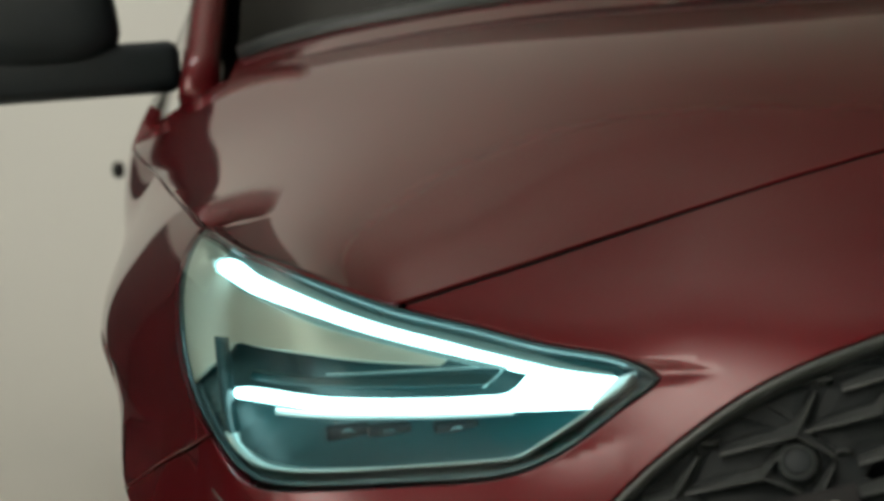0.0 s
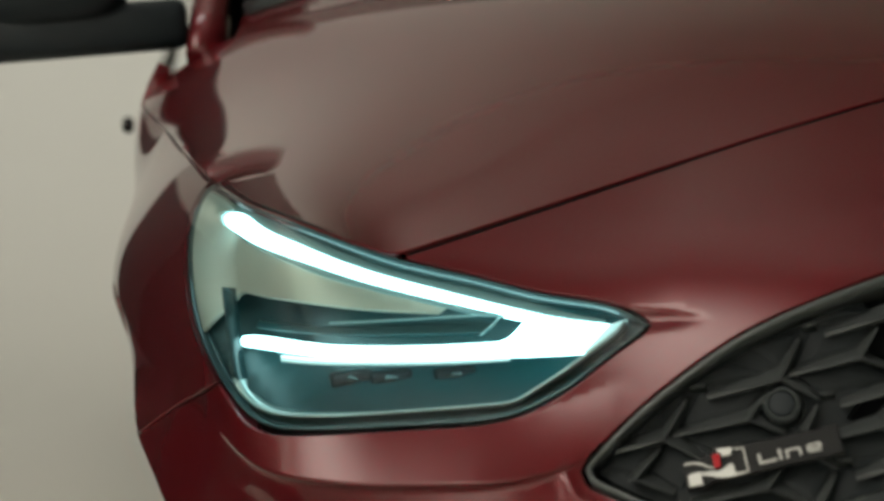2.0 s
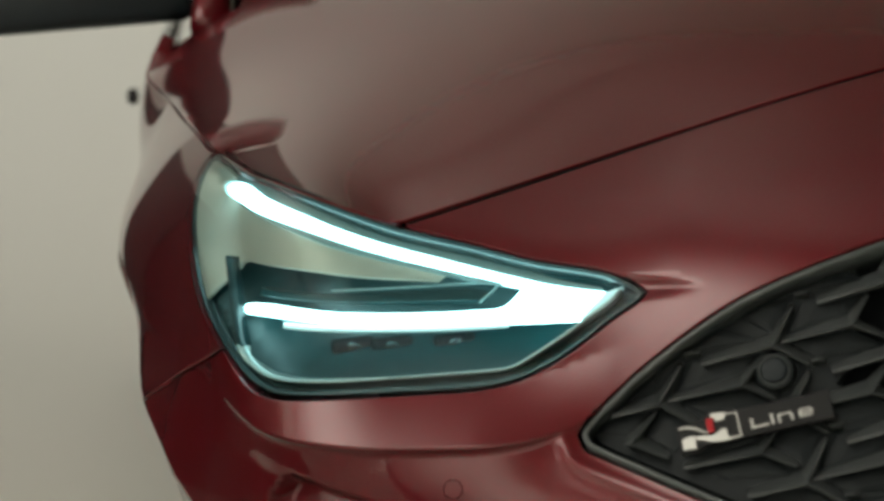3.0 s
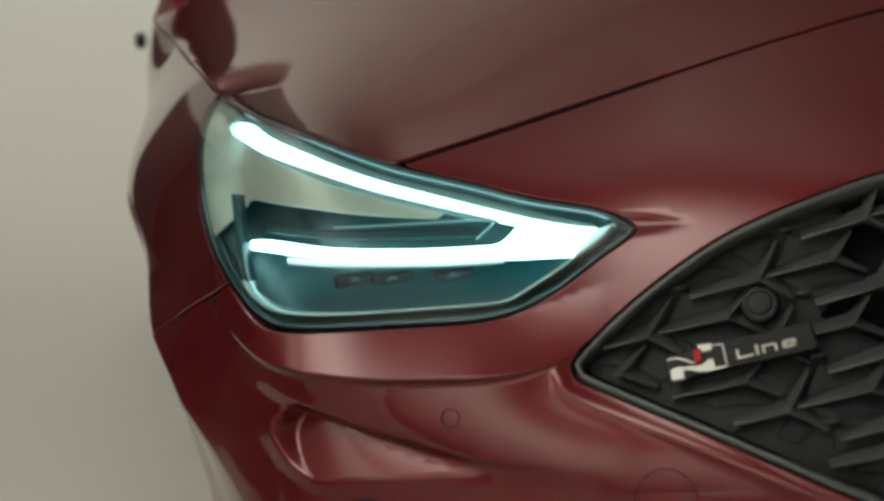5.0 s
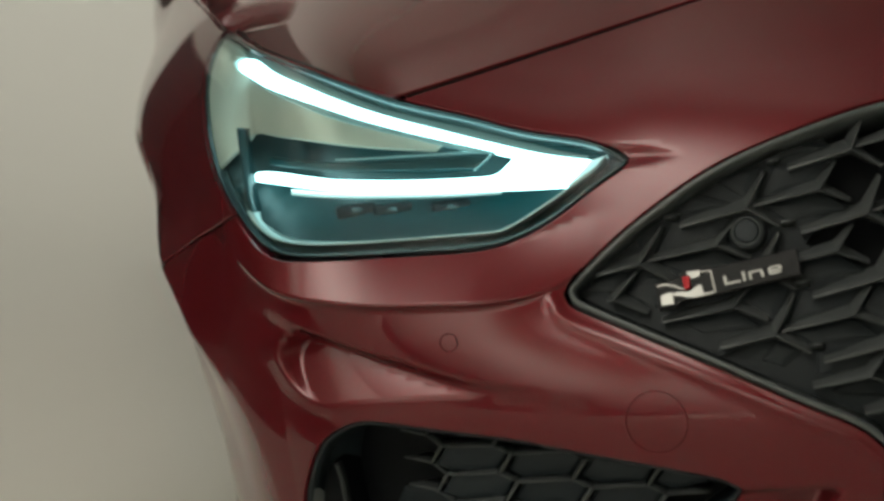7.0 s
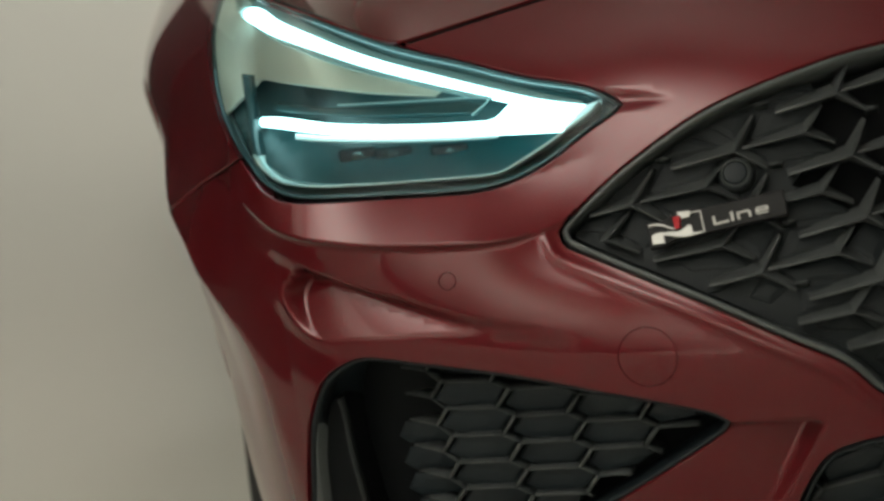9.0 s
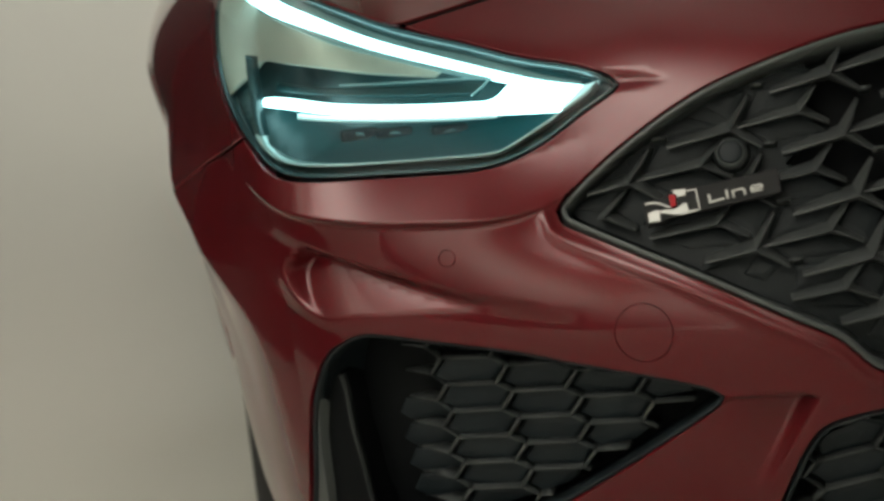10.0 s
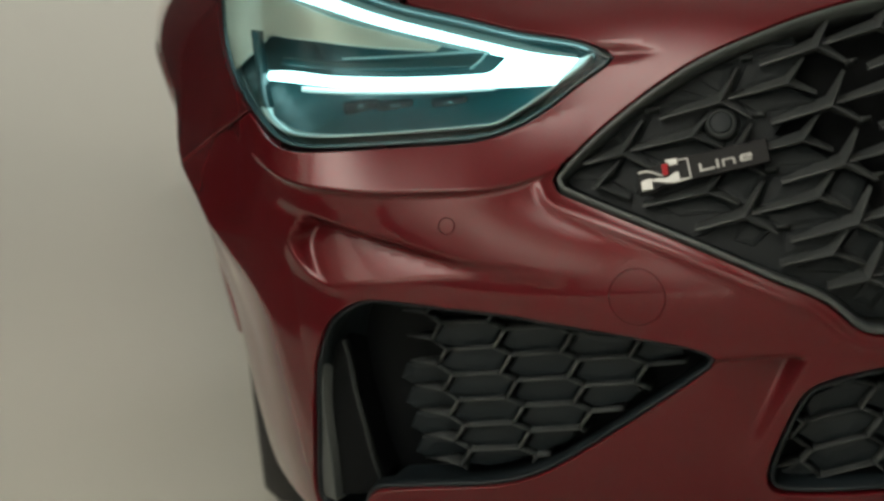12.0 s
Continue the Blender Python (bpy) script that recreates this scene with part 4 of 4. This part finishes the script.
def badge(g):
    """A black name plate with a chequered emblem and chrome lettering strokes."""
    a, b = body(0.4822, 0.5555, 0.0), body(0.3548, 0.5790, 0.0)
    x = (b - a).normalized()
    n = (out_of(0.45, 0.57) + out_of(0.39, 0.59)).normalized()
    n = (n - x * n.dot(x)).normalized()
    y = n.cross(x)
    if y.z < 0:
        y = -y
    k, h = 0.0001975, 0.000183
    m = Matrix.Translation(a) @ Matrix(((x.x, y.x, n.x, 0), (x.y, y.y, n.y, 0), (x.z, y.z, n.z, 0), (0, 0, 0, 1)))

    def put(name, pts, mat, depth, base=0.0, label="", bevel=0.0005):
        return part(name, plate([(q[0] * k, q[1] * h) for q in pts], depth, m @ Matrix.Translation((0, 0, base)), bevel), mat, plate_ob, label)

    plate_ob = part("badge_plate", plate([(q[0] * k, q[1] * h) for q in ((-14, -14), (60, -16), (100, 2), (668, -2), (672, 138), (262, 142), (250, 158), (140, 166), (118, 140), (60, 124), (-12, 128))], 0.006, m @ Matrix.Translation((0, 0, -0.006)), 0.0012), BADGE_BLACK, g, "black badge plate with silver, black and red emblem")
    wave_hi = [(-3, 114), (20, 116), (45, 112), (75, 98), (100, 78), (122, 64)]
    put("emblem_stroke", wave_hi + [(122, 54), (98, 66), (72, 86), (42, 100), (20, 104), (-3, 102)], BADGE_SILVER, 0.002)
    put("emblem_stroke", [(0, 0), (60, -5), (62, 30), (66, 55), (50, 62), (20, 60), (2, 52)], BADGE_SILVER, 0.002)
    put("emblem_stroke", [(66, 55), (64, 38), (90, 30), (130, 12), (170, 2), (252, 4), (252, 14), (206, 18), (204, 62), (186, 66), (150, 46), (126, 44), (100, 52)], BADGE_SILVER, 0.002)
    put("emblem_block", [(122, 64), (126, 56), (150, 60), (156, 124), (122, 126)], BADGE_RED, 0.0026, label="red emblem block")
    put("emblem_stroke", [(146, 150), (210, 142), (206, 106), (160, 106), (160, 124), (146, 128)], BADGE_SILVER, 0.002)
    put("emblem_stroke", [(206, 132), (258, 128), (258, 124), (208, 126)], BADGE_SILVER, 0.002, bevel=0)
    put("emblem_stroke", [(256, 6), (262, 6), (262, 128), (256, 128)], BADGE_SILVER, 0.002, bevel=0)
    for pts in ([(310, 80), (323, 80), (323, 42), (388, 42), (388, 30), (310, 30)],
                [(398, 30), (412, 30), (412, 82), (398, 82)],
                [(428, 30), (441, 30), (441, 62), (480, 62), (484, 56), (484, 30), (497, 30), (497, 60), (488, 72), (428, 72)],
                [(520, 38), (520, 62), (530, 72), (576, 72), (584, 64), (584, 48), (533, 48), (533, 42), (580, 42), (580, 31), (528, 31)]):
        put("letter_stroke", pts, BADGE_SILVER, 0.0018)
    put("letter_eye", [(533, 56), (571, 56), (571, 62), (533, 62)], BADGE_BLACK, 0.0022, bevel=0)


# ---- side intake ----
def honeycomb(cell, reach, outline, depth, parent):
    """A honeycomb screen: chamfered pads sunk between thin raised walls. cell: the right end of each level wall;
    reach: from there to its left end; depth: how deep the screen lies."""
    room = shrunk(outline, 0.004)
    left = lambda i, j: (cell(i, j)[0] + reach[0], cell(i, j)[1] + reach[1])
    for i in range(-9, 10):
        for j in range(-9, 10):
            n0 = cell(i, j)
            ring = (left(i, j), n0, left(i + 1, j), cell(i, j + 1), left(i, j + 1), cell(i - 1, j + 1))
            mid = np.mean(np.array(ring), axis=0)
            if inside(room, [tuple(mid)])[0]:
                d = depth(*mid)
                part("mesh_pad", pad([tuple(mid + (np.array(q) - mid) * min(1.0, next((k for k in (1.0, 0.8, 0.6, 0.4) if inside(room, [tuple(mid + (np.array(q) - mid) * k)])[0]), 0.3))) for q in ring], d - 0.018, d - 0.010, 0.86), GRAIN_BLACK, parent)
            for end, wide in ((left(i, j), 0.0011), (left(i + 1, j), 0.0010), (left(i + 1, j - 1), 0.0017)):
                pts = [(n0[0] + (end[0] - n0[0]) * k / 8, n0[1] + (end[1] - n0[1]) * k / 8) for k in range(9)]
                pts = [q for q, ok in zip(pts, inside(room, pts)) if ok]
                if len(pts) > 1:
                    path = loop_path([pts[0], pts[-1]], 0.0, False)
                    path = [(body(*q, depth(*q)), a, n) for q, (p, a, n) in zip((pts[0], pts[-1]), path)]
                    # Level and rising walls take a lighter grey, painting in light on their edges.
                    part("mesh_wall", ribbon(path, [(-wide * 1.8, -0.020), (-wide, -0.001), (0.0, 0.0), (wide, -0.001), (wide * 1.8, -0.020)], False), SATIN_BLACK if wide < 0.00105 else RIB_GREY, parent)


def side_intake():
    t = part("side_intake", trimmed(INTAKE, [], lambda u, z: body(u, z, -0.075), 0.02, lip=0), DARK, car, "black honeycomb side air intake")
    side = bmesh.new()
    rows = [[side.verts.new(body(u, z, d)) for u, z in shrunk(INTAKE, 0.002)] for d in (-0.01, -0.075)]
    k = len(rows[0])
    for i in range(k):
        side.faces.new((rows[0][i], rows[0][(i + 1) % k], rows[1][(i + 1) % k], rows[1][i])).smooth = True
    part("intake_wall", side, GRAIN_BLACK, t)
    part("intake_rim", ribbon(loop_path(shrunk(INTAKE, 0.0018), -0.004), [(-0.0035, -0.004), (-0.002, -0.001), (0.0, 0.0), (0.002, -0.003), (0.003, -0.02), (-0.0035, -0.02)]), GRAIN_BLACK, t, "satin black intake rim")
    mesh_area = join(curve([(0.825, 0.425), (0.79, 0.441), (0.70, 0.437), (0.60, 0.425), (0.50, 0.408), (0.425, 0.391)]), curve([(0.425, 0.391), (0.47, 0.350), (0.55, 0.296), (0.62, 0.254), (0.69, 0.240), (0.775, 0.236), (0.815, 0.236)]), curve([(0.815, 0.236), (0.825, 0.425)]))
    honeycomb(lambda i, j: (0.5808 - 0.0739 * i - 0.0038 * j, 0.3855 - 0.0044 * i - 0.0294 * j), (0.0555, -0.0044), mesh_area, lambda u, z: -0.030 - 0.052 * ease(0.69, 0.79, u), t)
    cheek = join(curve([(0.846, 0.397), (0.866, 0.380), (0.880, 0.330), (0.905, 0.262), (0.936, 0.196)]), curve([(0.936, 0.196), (0.826, 0.212)]), curve([(0.819, 0.228), (0.826, 0.2486), (0.832, 0.297), (0.839, 0.336), (0.841, 0.376), (0.846, 0.397)]))
    part("air_duct_cheek", trimmed(cheek, [], lambda u, z: body(u, z, -0.020 - 0.012 * ease(0.90, 0.82, u)), 0.012, lip=0.05, gap=0), DARK, t, "black duct cheek")
    part("duct_edge", ribbon(loop_path(curve([(0.846, 0.394), (0.841, 0.376), (0.839, 0.336), (0.832, 0.297), (0.826, 0.2486), (0.819, 0.228)]), -0.028, False), [(-0.0006, 0.0), (0.0006, 0.0), (0.0006, -0.01), (-0.0006, -0.01)], False), SATIN_BLACK, t)
    blade = join(curve([(0.869, 0.388), (0.8776, 0.376), (0.887, 0.334), (0.909, 0.262), (0.944, 0.192)]), curve([(0.944, 0.192), (0.906, 0.194)]), curve([(0.906, 0.194), (0.887, 0.261), (0.877, 0.331), (0.864, 0.385), (0.869, 0.388)]))
    part("air_blade", trimmed(blade, [], lambda u, z: body(u, z, -0.009), 0.008, lip=0.02, gap=0), TRIM_GREY, t, "satin grey air curtain blade")
    return t


def lower_grille():
    t = part("lower_grille", mirrored(trimmed(LOW_GRILLE, [], lambda u, z: body(u, z, -0.06), 0.02, lip=0)), DARK, car, "black honeycomb lower grille")
    part("lower_rim", mirrored(ribbon(loop_path(shrunk(LOW_GRILLE, 0.0035), -0.004, False), [(-0.003, -0.003), (-0.001, 0.0), (0.001, -0.001), (0.003, -0.006), (0.003, -0.06), (-0.003, -0.06)], False, False)), GRAIN_BLACK, t)
    honeycomb(lambda i, j: (0.2676 - 0.0827 * i - 0.0071 * j + 0.002 * i * j, 0.3233 + 0.0022 * i - 0.0316 * j - 0.0036 * i * j), (0.059, -0.0135), LOW_GRILLE, lambda u, z: -0.024, t)


# ---- sides, glass, wheels ----
def door(u0, u1, name, other):
    outer = join(curve([(u0, 0.25), (u0, 0.968)], 0.03), curve([(u0, 0.968), (u1, 0.985)], 0.03), curve([(u1, 0.985), (u1, 0.25)], 0.03), curve([(u1, 0.25), (u0, 0.25)], 0.03))
    bm = trimmed(outer, [], body, 0.04, lip=0.02)
    d = part(name, mirrored(bm, False) if other else bm, PAINT, car)
    p = body(u1 - 0.14, 0.86, 0.02)
    h = box((0.022, 0.19, 0.032), p, 0.009)
    part("door_handle", mirrored(h, False) if other else h, GLOSS_BLACK, d, "dark door handle")


def strip(name, low, high, mat, rows=8, other=False, thick=0.0, label=""):
    """A sheet between two lines."""
    a, b = along(low), along(high)
    bm = bmesh.new()
    grid = [[bm.verts.new(Vector(a(i / 24)).lerp(Vector(b(i / 24)), j / rows)) for i in range(25)] for j in range(rows + 1)]
    for r, q in zip(grid, grid[1:]):
        for i in range(24):
            bm.faces.new((r[i], r[i + 1], q[i + 1], q[i]))
    finish(bm)
    if thick:
        bmesh.ops.solidify(bm, geom=bm.faces[:], thickness=thick)
    return part(name, mirrored(bm, False) if other else bm, mat, car, label)


def upper_body():
    roof_front = curve([(-0.63, 2.05, 1.385), (-0.3, 1.98, 1.42), (0, 1.95, 1.43), (0.3, 1.98, 1.42), (0.63, 2.05, 1.385)], 0.04)
    half = COWL[::-1]
    lip = [(x, y, z) for x, y, z in half] + [(-x, y, z) for x, y, z in COWL[1:]]
    lip = [q for q in lip if abs(q[0]) < 0.74]
    glass_low = [(x * 0.97, y + 0.10, z + 0.030) for x, y, z in lip]
    strip("windshield", glass_low, roof_front, GLASS, 10, label="dark tinted windshield")
    strip("cowl", lip, glass_low, PAINT, 4, label="dark red panel below the windshield")
    strip("windshield_seal", [(x, y - 0.012, z + 0.001) for x, y, z in glass_low], [(x, y + 0.02, z + 0.022) for x, y, z in glass_low], SATIN_BLACK, 2, thick=0.004)
    roof_back = curve([(-0.60, 3.6, 1.36), (0, 3.75, 1.39), (0.60, 3.6, 1.36)], 0.04)
    strip("roof", roof_front, roof_back, PAINT, 10)
    strip("tailgate", roof_back, [tuple(v) for v in (Vector((-0.78, 4.12, 0.9)), Vector((0, 4.28, 0.9)), Vector((0.78, 4.12, 0.9)))], GLASS, 6)
    strip("rear_panel", [tuple(v) for v in (Vector((-0.78, 4.12, 0.9)), Vector((0, 4.28, 0.9)), Vector((0.78, 4.12, 0.9)))], [tuple(v) for v in (Vector((-0.8, 4.15, 0.25)), Vector((0, 4.3, 0.25)), Vector((0.8, 4.15, 0.25)))], PAINT, 6)
    for other in (False, True):
        belt = [tuple(body(u, 0.982)) for u in np.linspace(2.1, 4.6, 24)]
        rail = [(-0.635, 2.06 + 1.55 * k / 23, 1.385 - 0.025 * k / 23) for k in range(24)]
        strip("side_glass", belt, rail, GLASS, 6, other)
        p0, p1 = Vector((-0.775, 1.40, 0.975)), Vector((-0.67, 2.06, 1.395))
        path = [(p0.lerp(p1, k / 8), Vector((1, 0.15, 0)).normalized(), Vector((-0.1, -0.55, 0.83)).normalized()) for k in range(9)]
        pil = ribbon(path, [(-0.030, -0.035), (-0.030, 0.0), (-0.015, 0.016), (0.018, 0.014), (0.028, 0.0), (0.028, -0.03)], False)
        part("pillar", mirrored(pil, False) if other else pil, PAINT, car)


def mirror(other):
    shell = bmesh.new()
    bmesh.ops.create_uvsphere(shell, u_segments=32, v_segments=20, radius=1)
    for v in shell.verts:
        x, y, z = v.co
        k = lambda q, e: math.copysign(abs(q) ** e, q)
        v.co = (-1.018 + 0.135 * k(x, 0.62) - 0.02 * z, 1.56 + 0.075 * k(y, 0.7) - 0.02 * x, 1.108 + 0.075 * k(z, 0.60) + 0.012 * x)
    for f in shell.faces:
        f.smooth = True
    m = part("door_mirror", mirrored(shell, False) if other else shell, GRAIN_BLACK, car, "black door mirror")
    base = box((0.37, 0.07, 0.080), (-0.978, 1.545, 1.026), 0.018)
    part("mirror_arm", mirrored(base, False) if other else base, GRAIN_BLACK, m)


def wheel(x, y):
    turn = pose(x, y, 0.318, 0, -90 if x < 0 else 90, 0)
    tyre = part("wheel", lathe([(0.225, -0.10), (0.285, -0.105), (0.308, -0.085), (0.318, -0.05), (0.318, 0.05), (0.308, 0.085), (0.285, 0.105), (0.225, 0.10)], turn, 64), RUBBER, car, "black tyre on a dark alloy rim")
    part("rim", lathe([(0.226, 0.10), (0.222, 0.085), (0.20, 0.06), (0.06, 0.075), (0.03, 0.085), (0.005, 0.085)], turn, 64), ALLOY, tyre)
    for k in range(5):
        sp = box((0.19, 0.045, 0.02), (0.125, 0, 0.085), 0.006)
        bmesh.ops.transform(sp, matrix=turn @ pose(0, 0, 0, 0, 0, 72 * k), verts=sp.verts)
        part("spoke", sp, ALLOY, tyre)


def liner():
    """Black inner wheel housings and underbody, so that no light passes through the car."""
    part("underbody", box((1.30, 2.9, 0.10), (0, 2.6, 0.22), 0.02), DARK, car)
    part("engine_bay", box((0.9, 0.70, 0.42), (0, 0.95, 0.44), 0.02), DARK, car)
    part("cabin_floor", box((1.56, 2.6, 0.6), (0, 2.75, 0.55), 0.02), DARK, car)


def twin(ob):
    """The same part on the car's other side."""
    other = ob.copy()
    scene.collection.objects.link(other)
    other.scale.x = -1
    for ch in ob.children:
        c = ch.copy()
        scene.collection.objects.link(c)
        c.parent = other


bumper()
hood()
flange()
for half in (False, True):
    fender(half)
    door(2.05, 3.05, "front_door", half)
    door(3.05, 4.45, "rear_door", half)
    mirror(half)
twin(headlight())
grille()
twin(side_intake())
lower_grille()
upper_body()
for sx in (-0.748, 0.748):
    for sy in (0.90, 3.555):
        wheel(sx, sy)
liner()
